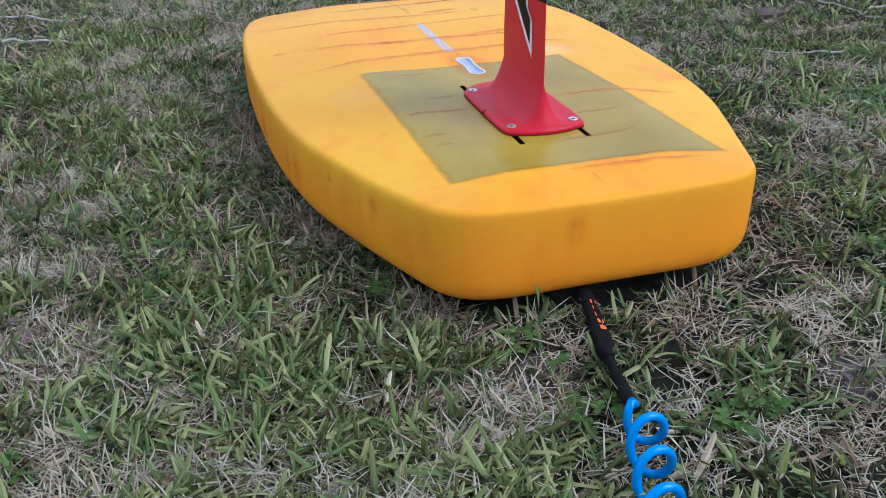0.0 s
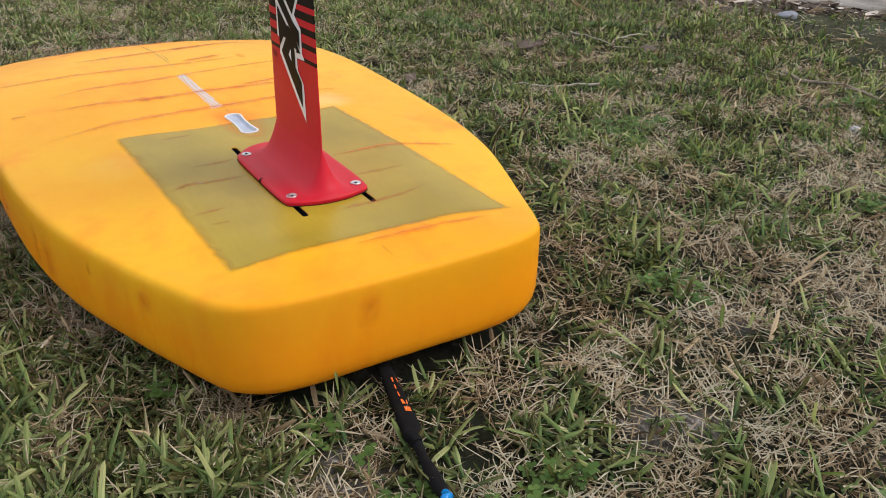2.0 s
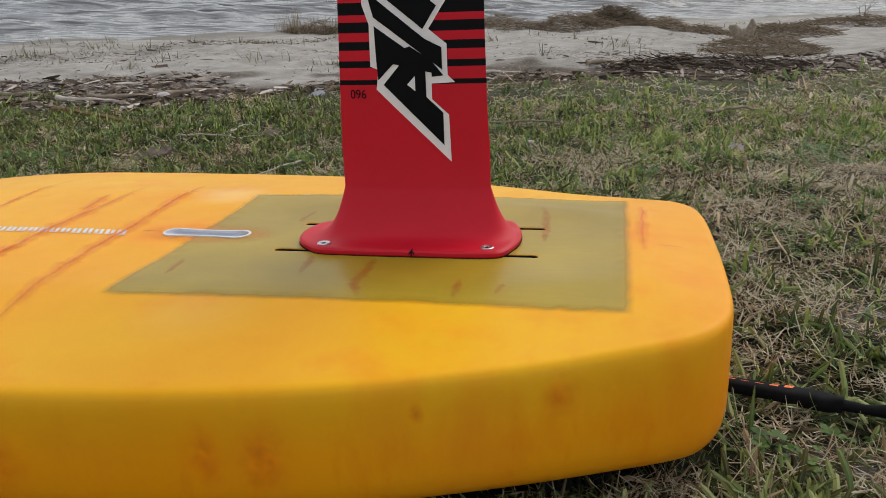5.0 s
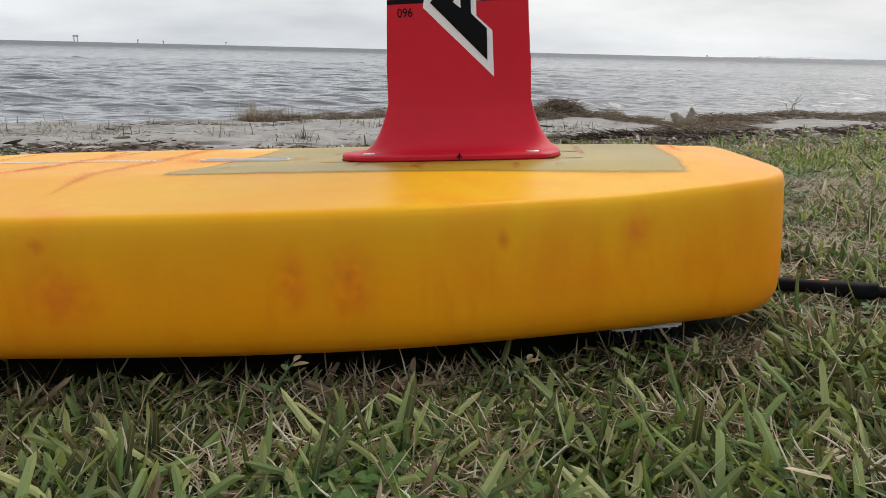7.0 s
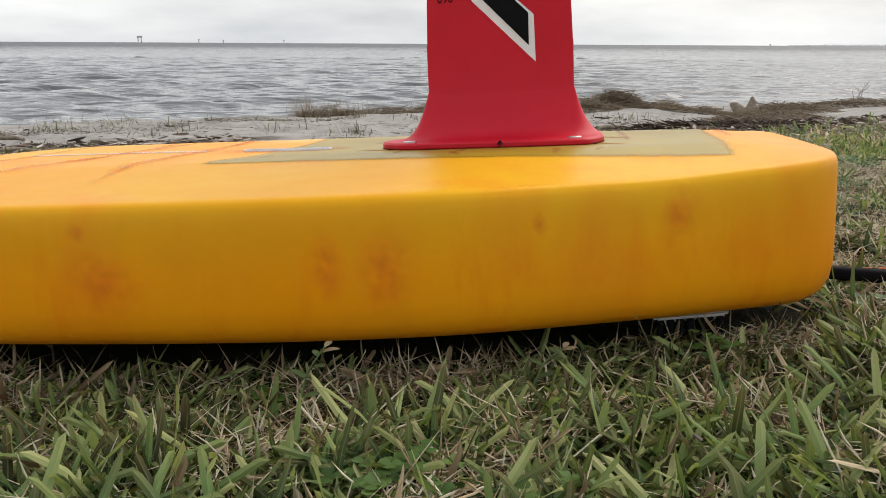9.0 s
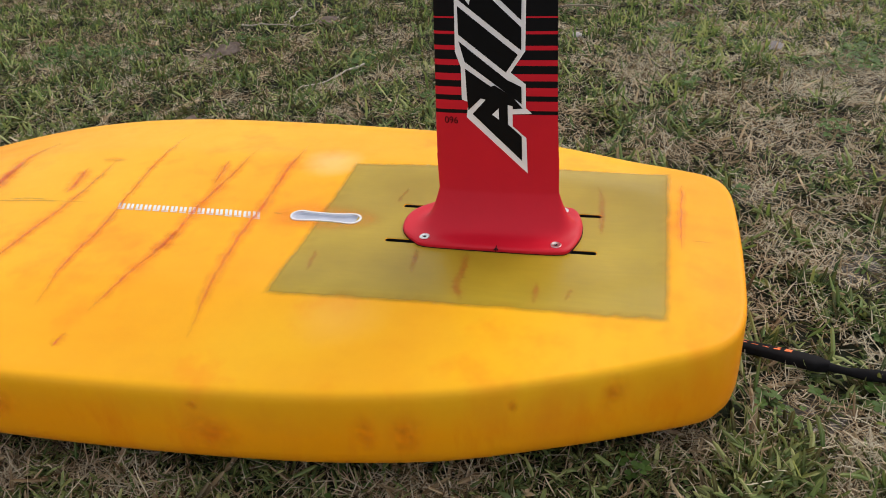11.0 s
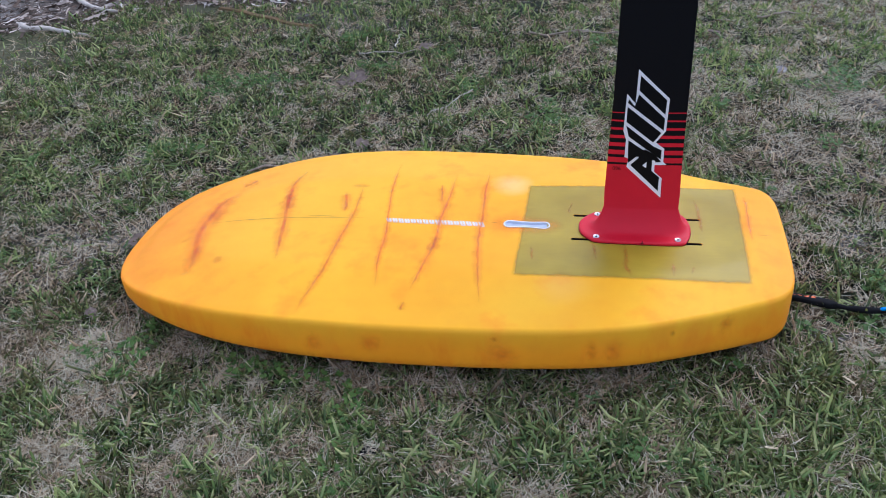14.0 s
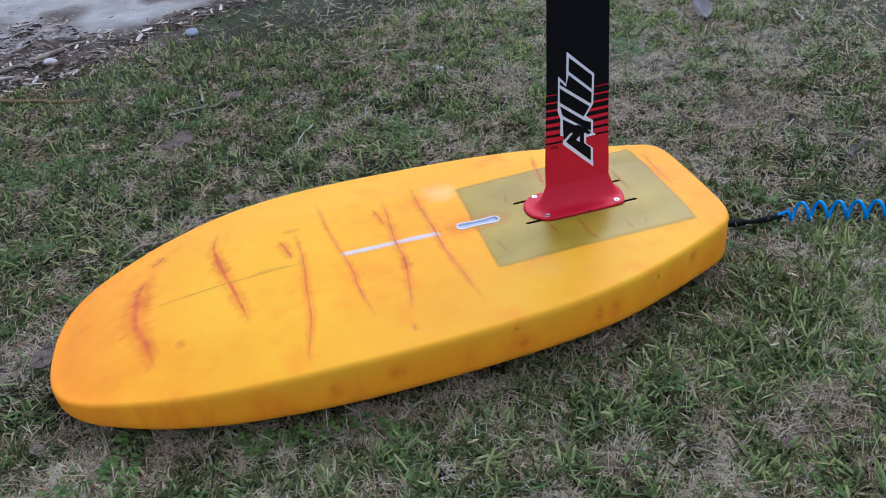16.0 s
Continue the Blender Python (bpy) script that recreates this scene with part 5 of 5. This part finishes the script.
def frond(x0, y0, x1, y1, w, label):
    """A dry palm frond stem: a long shallow channel."""
    cx, cy = (x0 + x1) / 2, (y0 + y1) / 2
    bm = bmesh.new()
    d = Vector((x1 - x0, y1 - y0, 0)).normalized()
    s = Vector((-d.y, d.x, 0))
    rings = []
    for i in range(13):
        f = i / 12
        p = Vector((x0 + (x1 - x0) * f - cx, y0 + (y1 - y0) * f - cy, 0)) + s * (0.006 * math.sin(f * 3))
        p.z = gz(p.x + cx, p.y + cy) - gz(cx, cy) + 0.018 + 0.003 * math.sin(5 * f)
        ww = w * (0.35 + 0.65 * math.sin(math.pi * (0.1 + 0.85 * f)))
        rings.append([p - s * ww + Vector((0, 0, 0.006)), p - s * ww * 0.4, p + s * ww * 0.4, p + s * ww + Vector((0, 0, 0.007)), p + s * ww * 0.4 - Vector((0, 0, 0.004)), p - s * ww * 0.4 - Vector((0, 0, 0.004))])
    loft(bm, rings)
    ob = part("palm_frond", bm, MAT_FROND, None, "", 40)
    ob.matrix_world = pose(cx, cy, gz(cx, cy))
    tagged(ob, label, "dead frond", "litter on the lawn")


frond(-1.74, 1.76, -1.24, 1.58, 0.009, "long brown dry palm frond lying on the lawn")


def leaf(x, y, size, turn, mat, label, curl=1.0, lift=0.02, name="dry_leaf", wide=0.42, lobes=0.0):
    """A dry leaf rolled up along its midrib by curl, its rim drawn in between lobes."""
    t = thing(name, pose(x, y, gz(x, y) + lift, 8, -6, turn), label, "leaf", "leaves on the lawn")
    bm = bmesh.new()
    rows = []
    for i in range(17):
        f = i / 16
        w = wide * size * math.sin(math.pi * min(0.97, 0.06 + 0.9 * f)) ** 0.8 * (1 - lobes * (0.5 + 0.5 * math.cos(f * 6.28 * 3.2)))
        row = []
        for j in range(9):
            v = j / 4 - 1
            a = max(0.05, 0.55 * curl) * v
            reach = w / max(0.05, 0.55 * curl)
            row.append(bm.verts.new((size * (f - 0.5) + 0.10 * size * v * v * lobes, reach * math.sin(a), reach * (1 - math.cos(a)) + curl * size * 0.22 * (f - 0.4) ** 2 + 0.025 * size * math.sin(9 * f + 5 * v))))
        rows.append(row)
    for a, b in zip(rows, rows[1:]):
        for j in range(8):
            bm.faces.new((a[j], a[j + 1], b[j + 1], b[j]))
    bmesh.ops.solidify(bm, geom=bm.faces[:], thickness=0.0009)
    bmesh.ops.recalc_face_normals(bm, faces=bm.faces)
    part("blade", bm, mat, t, "", 60)
    bm = bmesh.new()
    tube(bm, [(-0.5 * size, 0, 0.002 + 0.18 * curl * size), (-0.62 * size, 0.02 * size, 0.004 + 0.2 * curl * size), (-0.8 * size, 0.08 * size, 0.1 * curl * size)], [0.0016, 0.0013, 0.0009], 5)
    part("stalk", bm, mat, t)


leaf(-0.94, 1.05, 0.11, 12, MAT_LEAF, "brown lobed dry leaf lying on the grass", 0.7, 0.016, lobes=0.6)
leaf(-0.93, 1.09, 0.07, 70, MAT_LEAF, "brown curled dry leaf lying on the grass", 1.2, 0.016, lobes=0.5)
leaf(1.04, 1.27, 0.14, 75, MAT_GREYLEAF, "large pale grey curled leaf on the grass", 2.6, 0.02, wide=0.36)
leaf(-0.74, 1.36, 0.055, 30, MAT_LEAF, "small tan dry leaf on the grass", 0.6)
leaf(-1.19, -0.24, 0.032, 130, MAT_LEAF, "small red-brown dry leaf on the grass", 0.6)
leaf(0.13, -0.68, 0.026, 20, MAT_LEAF, "small brown dry leaf on the grass", 0.7)
leaf(0.17, -0.66, 0.024, 160, MAT_LEAF, "small brown dry leaf on the grass", 0.7)
leaf(0.185, -0.425, 0.024, -10, MAT_LEAF, "small rolled brown leaf between grass blades", 1.6, 0.016, wide=0.16)
leaf(0.48, 1.16, 0.045, 50, MAT_GREYLEAF, "small pale leaf on the grass", 0.6)
leaf(-0.78, 0.60, 0.05, 100, MAT_LEAF, "small brown dry leaf beside the board", 0.8)
leaf(-1.22, 0.05, 0.06, 15, MAT_LEAF, "red-brown dry leaf on bare soil", 0.8)
leaf(0.30, 1.5, 0.05, 200, MAT_LEAF, "small brown dry leaf on the grass", 0.8)


def sprig(x, y, h, label):
    """A small upright weed with a few leaves near its top."""
    t = thing("weed_sprig", pose(x, y, gz(x, y)), label, "weed")
    bm = bmesh.new()
    line = smooth_line([(0, 0, 0), (0.004, 0, h * 0.35), (0.010, 0.001, h * 0.7), (0.022, 0.0, h)], 5)
    tube(bm, line, [0.0011 - 0.0006 * i / (len(line) - 1) for i in range(len(line))], 6)
    part("stem", bm, MAT_CLOVER_PLAIN, t, "", 60)
    for k, (f, a, size) in enumerate(((0.45, 0.4, 0.014), (0.6, 2.6, 0.016), (0.75, -0.6, 0.013), (0.88, 2.0, 0.011), (0.97, 0.2, 0.012), (1.0, 1.3, 0.010))):
        p = line[min(len(line) - 1, int(f * (len(line) - 1)))]
        d, s2 = Vector((math.cos(a), math.sin(a) * 0.6, 0.5)), Vector((-math.sin(a), math.cos(a), 0.1))
        bm = bmesh.new()
        rows = []
        for i in range(5):
            q = i / 4
            w = 0.22 * size * math.sin(math.pi * (0.08 + 0.88 * q))
            c = p + d * (size * q) - Vector((0, 0, 0.3 * size * q * q))
            rows.append([bm.verts.new(c - s2 * w), bm.verts.new(c - Vector((0, 0, 0.1 * w))), bm.verts.new(c + s2 * w)])
        for ra, rb in zip(rows, rows[1:]):
            for j in range(2):
                bm.faces.new((ra[j], ra[j + 1], rb[j + 1], rb[j]))
        bmesh.ops.solidify(bm, geom=bm.faces[:], thickness=0.0004)
        part("leaf", bm, MAT_CLOVER_PLAIN if k < 4 else MAT_SEED, t, "" if k < 4 else "tan seed head", 60)


sprig(-0.075, -0.395, 0.062, "small green weed sprig with tan seed heads")
sprig(0.07, -0.33, 0.040, "small leaning dry weed sprig")


def stone(x, y, r, mat, label, name="stone"):
    rd = random.Random(int(x * 100) + 77)
    bm = bmesh.new()
    bmesh.ops.create_icosphere(bm, subdivisions=3, radius=r)
    for v in bm.verts:
        v.co *= 1 + 0.25 * noise.noise(v.co * (1.4 / r) + Vector((x * 7, y * 5, 2)))
        v.co.x *= 1.3
        v.co.z *= 0.6
    ob = part(name, bm, mat, None, "", 60)
    ob.matrix_world = pose(x, y, gz(x, y) + r * 0.45, 0, 0, rd.uniform(0, 180))
    tagged(ob, label, "stone", "litter on the lawn")


stone(-0.89, 2.17, 0.028, MAT_STONE, "small blue-grey stone at the lawn's edge")
stone(-1.47, 2.06, 0.024, MAT_GREYLEAF, "pale shell-white stone in the wrack line")
stone(-0.46, -0.545, 0.016, MAT_BLACK, "small dark stone sunk in the grass")
stone(0.0, 1.26, 0.014, MAT_GREYLEAF, "small pale shell fragment in the grass")

# ---------------------------------------------------------------- beach
def wrack():
    """Twigs, bark and leaf scraps washed up along the lawn's edge."""
    r = np.random.default_rng(61)
    n = 46000
    x = r.uniform(-5.5, 5.5, n)
    left = np_step(-1.1, -1.6, x)
    off = np.where(r.random(n) < 0.12, -0.12, 1.0) * r.random(n) ** 1.3 * (0.17 + 0.60 * left + 0.6 * np_step(0.2, 0.9, x))
    y = np.interp(x, EDGE_X, EDGE_Y) + 0.02 + off + (field(x, x * 0, 0.5) - 0.5) * 0.2
    thin = r.random(n) < np.clip(0.30 + 0.7 * left + 0.4 * np_step(0.2, 0.9, x), 0, 1)
    x, y = x[thin], y[thin]
    x2 = r.uniform(-6, 7, 9000)
    y2 = np.interp(x2, EDGE_X, EDGE_Y) * 0.42 + shore_np(x2) * 0.58 - 0.3 + r.normal(0, 0.22, 9000) + (field(x2, x2 * 0 + 3, 0.7) - 0.5) * 0.9
    k2 = field(x2, y2, 0.5) > 0.45
    # a thin debris line on the open sand, loose bits, and chips beside the lawn
    x3 = r.uniform(-4.2, -1.6, 2600)
    y3 = np.interp(x3, [-4.2, -2.85, -2.3, -1.6], [2.2, 3.42, 4.1, 4.7]) + r.normal(0, 0.09, 2600) + (field(x3, x3 * 0 + 8, 0.3) - 0.5) * 0.3
    x4 = r.uniform(-3.6, 0.6, 1500)
    y4 = np.interp(x4, EDGE_X, EDGE_Y) + r.uniform(0.5, 2.6, 1500)
    x5, y5 = r.normal(0.40, 0.30, 1500), r.normal(3.6, 0.35, 1500)
    x2, y2 = np.r_[x2[k2], x3, x4, x5], np.r_[y2[k2], y3, y4, y5]
    k2 = np.ones(len(x2), bool)
    x, y = np.r_[x, x2], np.r_[y, y2]
    n = len(x)
    pos = np.stack([x, y, ground_z(x, y) + r.random(n) ** 2 * 0.020], -1)
    size = r.lognormal(-3.80, 0.60, n).clip(0.010, 0.16)
    size[-int(k2.sum()):] *= 0.75
    blades("wrack", pos, r.random(n) * 6.28, size, (size * r.uniform(0.04, 0.36, n) ** np.where(np.arange(n) < n - int(k2.sum()), 1.0, 1.6)).clip(0.002, 0.015), r.normal(1.55, 0.08, n), r.normal(0, 0.08, n), np.where(r.random(n) < 0.26, r.uniform(0.80, 1.0, n), r.beta(1.4, 1.8, n) * 0.85), MAT_WRACK, "dark washed-up twigs, bark and leaf scraps", "debris", r.normal(0, 0.5, n), (0.9, 1.0, 0.8))


wrack()


def log(x, y, length, r, turn, mat, label, seed):
    rd = random.Random(seed)
    bm = bmesh.new()
    pts = [((f - 0.5) * length, rd.uniform(-0.12, 0.12) * length * 0.4, rd.uniform(0, 0.25) * r) for f in (0, 0.15, 0.35, 0.55, 0.75, 0.9, 1)]
    tube(bm, smooth_line(pts, 4), [r * (1.0 - 0.62 * i / 24) * (1 + 0.08 * math.sin(i * 1.1 + seed)) for i in range(25)], 9)
    for v in bm.verts:
        v.co += Vector((0, 0, 1)) * 0.3 * r * noise.noise(v.co * 14)
    ob = part("driftwood", bm, mat, None, "", 60)
    ob.matrix_world = pose(x, y, gz(x, y) + r * 0.7, 0, 0, turn)
    tagged(ob, label, "driftwood", "driftwood on the beach")


for i, (x, y, le, r, tu, mt) in enumerate(((-2.34, 1.47, 0.42, 0.013, -8, MAT_PALEWOOD), (-2.42, 1.80, 0.50, 0.016, -22, MAT_PALEWOOD), (-2.05, 2.02, 0.42, 0.011, 6, MAT_TWIG), (-2.75, 1.85, 0.5, 0.02, 12, MAT_TWIG), (-1.62, 2.06, 0.30, 0.011, 15, MAT_TWIG),
                                           (-1.45, 2.20, 0.28, 0.013, 38, MAT_TWIG), (-1.72, 1.95, 0.24, 0.012, 4, MAT_PALEWOOD), (-0.35, 2.9, 0.3, 0.012, 10, MAT_PALEWOOD), (0.25, 3.4, 0.4, 0.012, 30, MAT_TWIG), (1.0, 4.0, 0.5, 0.016, 20, MAT_TWIG), (-2.8, 2.4, 0.6, 0.02, 15, MAT_TWIG), (0.55, 2.95, 0.3, 0.010, 40, MAT_TWIG))):
    log(x, y, le, r, tu, mt, "weathered driftwood branch in the wrack line" if mt is MAT_TWIG else "bleached driftwood branch in the wrack line", 70 + i)

# a forked pale stump standing in the wrack
bm = bmesh.new()
tube(bm, [(0, 0, -0.03), (-0.02, 0, 0.04), (-0.07, 0.01, 0.09), (-0.10, 0.0, 0.10)], [0.045, 0.05, 0.035, 0.012], 10)
tube(bm, [(0.0, 0, -0.02), (0.05, 0, 0.05), (0.07, 0.0, 0.12), (0.06, 0.0, 0.16)], [0.04, 0.04, 0.03, 0.010], 10)
stump = part("driftwood_stump", bm, MAT_TWIG, None, "", 60)
stump.matrix_world = pose(1.02, 5.05, gz(1.02, 5.05)) @ Matrix.Scale(0.85, 4)
tagged(stump, "weathered forked driftwood stump in the wrack line", "driftwood", "driftwood on the beach")


def tufts(name, spots, mat, label, category, seed, lean, width):
    """Loose tufts, all in one mesh."""
    r = np.random.default_rng(seed)
    x = np.concatenate([r.normal(cx, sp, n) for cx, cy, n, h, sp in spots])
    y = np.concatenate([r.normal(cy, sp * 0.7, n) for cx, cy, n, h, sp in spots])
    h = np.concatenate([r.uniform(0.15, 1.0, n) ** 1.3 * hh for cx, cy, n, hh, sp in spots])
    n = len(x)
    pos = np.stack([x, y, ground_z(x, y) - 0.004], -1)
    blades(name, pos, r.random(n) * 6.28, h, r.uniform(0.6, 1.3, n) * width, np.abs(r.normal(lean, 0.42, n)), r.normal(0.25, 0.25, n), r.random(n), mat, label, category)


tr = random.Random(5)
spots = []
for i in range(60):
    x = -5.2 + 6.6 * tr.random()
    e = float(np.interp(x, EDGE_X, EDGE_Y))
    spots.append((x, e + (float(shore_np(x)) - e) * tr.uniform(0.12, 0.72), 26, tr.uniform(0.05, 0.13), tr.uniform(0.03, 0.12)))
for i in range(26):
    x = -4.0 + 2.4 * tr.random()
    spots.append((x, float(np.interp(x, [-4.2, -2.85, -2.3, -1.6], [2.2, 3.42, 4.1, 4.7])) + tr.uniform(-0.05, 0.45), 40, tr.uniform(0.03, 0.08), tr.uniform(0.04, 0.10)))
spots.append((-1.15, 3.2, 90, 0.08, 0.05))
tufts("beach_grass", spots, MAT_BEACHGRASS, "sparse green beach grass in pale sand", "beach grass", 200, 0.9, 0.0045)
weed_pile_spots = [(-2.1, 5.62, 0.30, 0.12, 0.09, 700), (-1.7, 5.8, 0.38, 0.12, 0.07, 700), (-1.2, 6.0, 0.40, 0.14, 0.11, 900)]
tufts("beach_sedge", [(-2.28, 5.50, 420, 0.26, 0.07), (-2.10, 5.58, 700, 0.19, 0.11), (-1.86, 5.70, 700, 0.15, 0.12), (-1.62, 5.80, 500, 0.11, 0.12), (-1.35, 5.95, 500, 0.13, 0.13), (-1.02, 6.0, 500, 0.17, 0.13), (-0.8, 6.0, 300, 0.14, 0.1)], MAT_SEDGE, "dry tan beach sedge near the waterline", "beach grass", 300, 0.8, 0.0026)


def weed_pile(x, y, rx, ry, h, n, tone, label, seed):
    """A heap of matted weed: many strands laid over a mound."""
    r = np.random.default_rng(seed)
    a, q = r.random(n) * 6.28, np.sqrt(r.random(n))
    px, py = rx * q * np.cos(a), ry * q * np.sin(a)
    top = h * (1 - q ** 1.6) * (0.7 + 0.6 * field(px * 3 + x, py * 3 + y, 0.25))
    pos = np.stack([px, py, ground_z(px + x, py + y) - gz(x, y) + top * r.random(n) ** 0.35], -1)
    ob = blades("weed_pile", pos, r.random(n) * 6.28, r.uniform(0.03, 0.10, n), r.uniform(0.003, 0.008, n), r.normal(1.5, 0.16, n), r.normal(0.05, 0.15, n), np.clip(r.beta(2, 2.5, n) * tone, 0, 1), MAT_SEDGE if tone > 0.6 else MAT_WRACK, label, "seaweed", 0.5)
    ob.matrix_world = pose(x, y, gz(x, y))
    tagged(ob, kind="stuff")


for i, (x, y, rx, ry, h, n) in enumerate(weed_pile_spots):
    weed_pile(x, y, rx, ry, h, n, 0.8, "tan heap of dry weed under beach sedge", 430 + i)
weed_pile(0.20, 6.35, 0.26, 0.22, 0.17, 3200, 0.64, "dark brown heap of washed-up seaweed", 401)
weed_pile(-0.12, 6.05, 0.36, 0.26, 0.12, 1500, 0.75, "tan heap of washed-up weed strands", 402)
weed_pile(0.52, 6.2, 0.25, 0.2, 0.07, 800, 0.75, "tan heap of washed-up weed strands", 403)
weed_pile(1.02, 4.2, 0.32, 0.60, 0.05, 1700, 0.62, "brown mat of washed-up weed beside the lawn", 404)
weed_pile(1.38, 5.6, 0.36, 0.5, 0.08, 1900, 0.66, "brown mat of washed-up weed round a stump", 405)
weed_pile(2.4, 6.7, 0.75, 0.26, 0.08, 2400, 0.7, "brown mat of washed-up weed with sticks", 406)
weed_pile(-0.75, 6.0, 0.4, 0.25, 0.09, 1100, 0.75, "tan heap of washed-up weed strands", 407)
weed_pile(0.62, 3.15, 0.5, 0.35, 0.03, 1500, 0.5, "dark mat of wrack at the lawn's edge", 408)
weed_pile(3.6, 7.3, 0.8, 0.3, 0.08, 2000, 0.7, "brown mat of washed-up weed", 409)
weed_pile(0.85, 5.9, 0.35, 0.14, 0.05, 900, 0.8, "tan strip of weed strands on the sand", 410)

def dead_shrub(x, y, height, label, seed):
    """Bare forking stems standing in the weed."""
    rd = random.Random(seed)
    t = thing("dead_shrub", pose(x, y, gz(x, y)), label, "shrub")
    for k in range(4):
        a, lean, h = rd.uniform(0, 6.28), rd.uniform(0.15, 0.7), height * rd.uniform(0.5, 1.0)
        tip = Vector((math.cos(a) * lean * h, math.sin(a) * lean * h, h))
        mid = tip * 0.5 + Vector((rd.uniform(-0.02, 0.02), rd.uniform(-0.02, 0.02), 0.02))
        bm = bmesh.new()
        tube(bm, [(0, 0, -0.02), mid, tip], [0.0036, 0.0026, 0.0014], 6)
        stem = part("stem", bm, MAT_TWIG, t, "", 60)
        for f in (0.45, 0.7):
            p, b = mid.lerp(tip, f), rd.uniform(0, 6.28)
            bm = bmesh.new()
            tube(bm, [p, p + Vector((0.04 * math.cos(b), 0.04 * math.sin(b), 0.025)), p + Vector((0.07 * math.cos(b), 0.07 * math.sin(b), 0.06))], [0.0018, 0.0014, 0.0009], 5)
            part("side_shoot", bm, MAT_TWIG, stem)


dead_shrub(2.2, 6.7, 0.24, "bare dead shrub standing in washed-up weed", 21)

# ---------------------------------------------------------------- far off, on the water
def at_azimuth(az, dist):
    return math.sin(radians(az)) * dist, math.cos(radians(az)) * dist


def marker(az, dist, height, legs, label):
    x, y = at_azimuth(az, dist)
    t = thing("channel_marker", pose(x, y, SEA, 0, 0, -az), label, "channel marker", "channel markers")
    for i in range(legs):
        bm = bmesh.new()
        lx = (i - (legs - 1) / 2) * 2.6
        tube(bm, [(lx, 0, -1), (lx, 0, height * 0.5), (lx, 0, height)], [0.5, 0.45, 0.4], 8)
        part("pile", bm, MAT_TIMBER, t)
    bm = bmesh.new()
    w = 2.2 if legs > 1 else 0.8
    prism(bm, [(-w, -0.4), (w, -0.4), (w, 0.4), (-w, 0.4)], height * 0.72, height * 1.05)
    part("board", bm, MAT_TIMBER, t)


marker(-31.08, 760, 5.6, 2, "two-legged timber channel marker far out on the water")
for az, h in ((-27.44, 3.6), (-25.89, 3.1), (-21.97, 3.3)):
    marker(az, 850, h, 1, "single timber channel marker far out on the water")
marker(10.03, 800, 1.8, 1, "low dark channel marker far out on the water")
marker(-2.6, 800, 3.0, 1, "low dark channel marker far out on the water")


def far_land(az0, az1, dist, height, seed, label):
    bm = bmesh.new()
    n = 60
    pts = []
    for i in range(n + 1):
        f = i / n
        x, y = at_azimuth(az0 + (az1 - az0) * f, dist)
        h = height * (0.35 + 0.65 * smoothstep(0, 0.4, f)) * (0.7 + 0.6 * abs(noise.noise(Vector((f * 23, seed, 0)))))
        pts.append((x, y, h))
    rows = [[bm.verts.new((x * k, y * k, z)) for k, z in ((1.0, SEA - 1), (1.0, h * 0.7), (1.004, h), (1.03, h), (1.03, SEA - 1))] for x, y, h in pts]
    for a, b in zip(rows, rows[1:]):
        for j in range(4):
            bm.faces.new((a[j], a[j + 1], b[j + 1], b[j]))
    bmesh.ops.recalc_face_normals(bm, faces=bm.faces)
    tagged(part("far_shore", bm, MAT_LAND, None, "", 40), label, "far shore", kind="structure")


far_land(16.3, 40, 2300, 8.5, 1.0, "low hazy wooded shore on the horizon")
far_land(11.0, 16.3, 2400, 3.2, 2.0, "thin hazy shore on the horizon")


def bridge():
    x, y = at_azimuth(15.1, 2200)
    t = thing("far_bridge", pose(x, y, SEA, 0, 0, -15.1), "long pale low bridge on the horizon", "bridge")
    bm = bmesh.new()
    prism(bm, [(-75, -4), (75, -4), (75, 4), (-75, 4)], 4.1, 5.0)
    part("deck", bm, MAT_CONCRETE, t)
    for i in range(9):
        bm = bmesh.new()
        cx = -72 + 18 * i
        prism(bm, [(cx - 1.4, -3), (cx + 1.4, -3), (cx + 1.4, 3), (cx - 1.4, 3)], -1, 3.6)
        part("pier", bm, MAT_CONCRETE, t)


bridge()
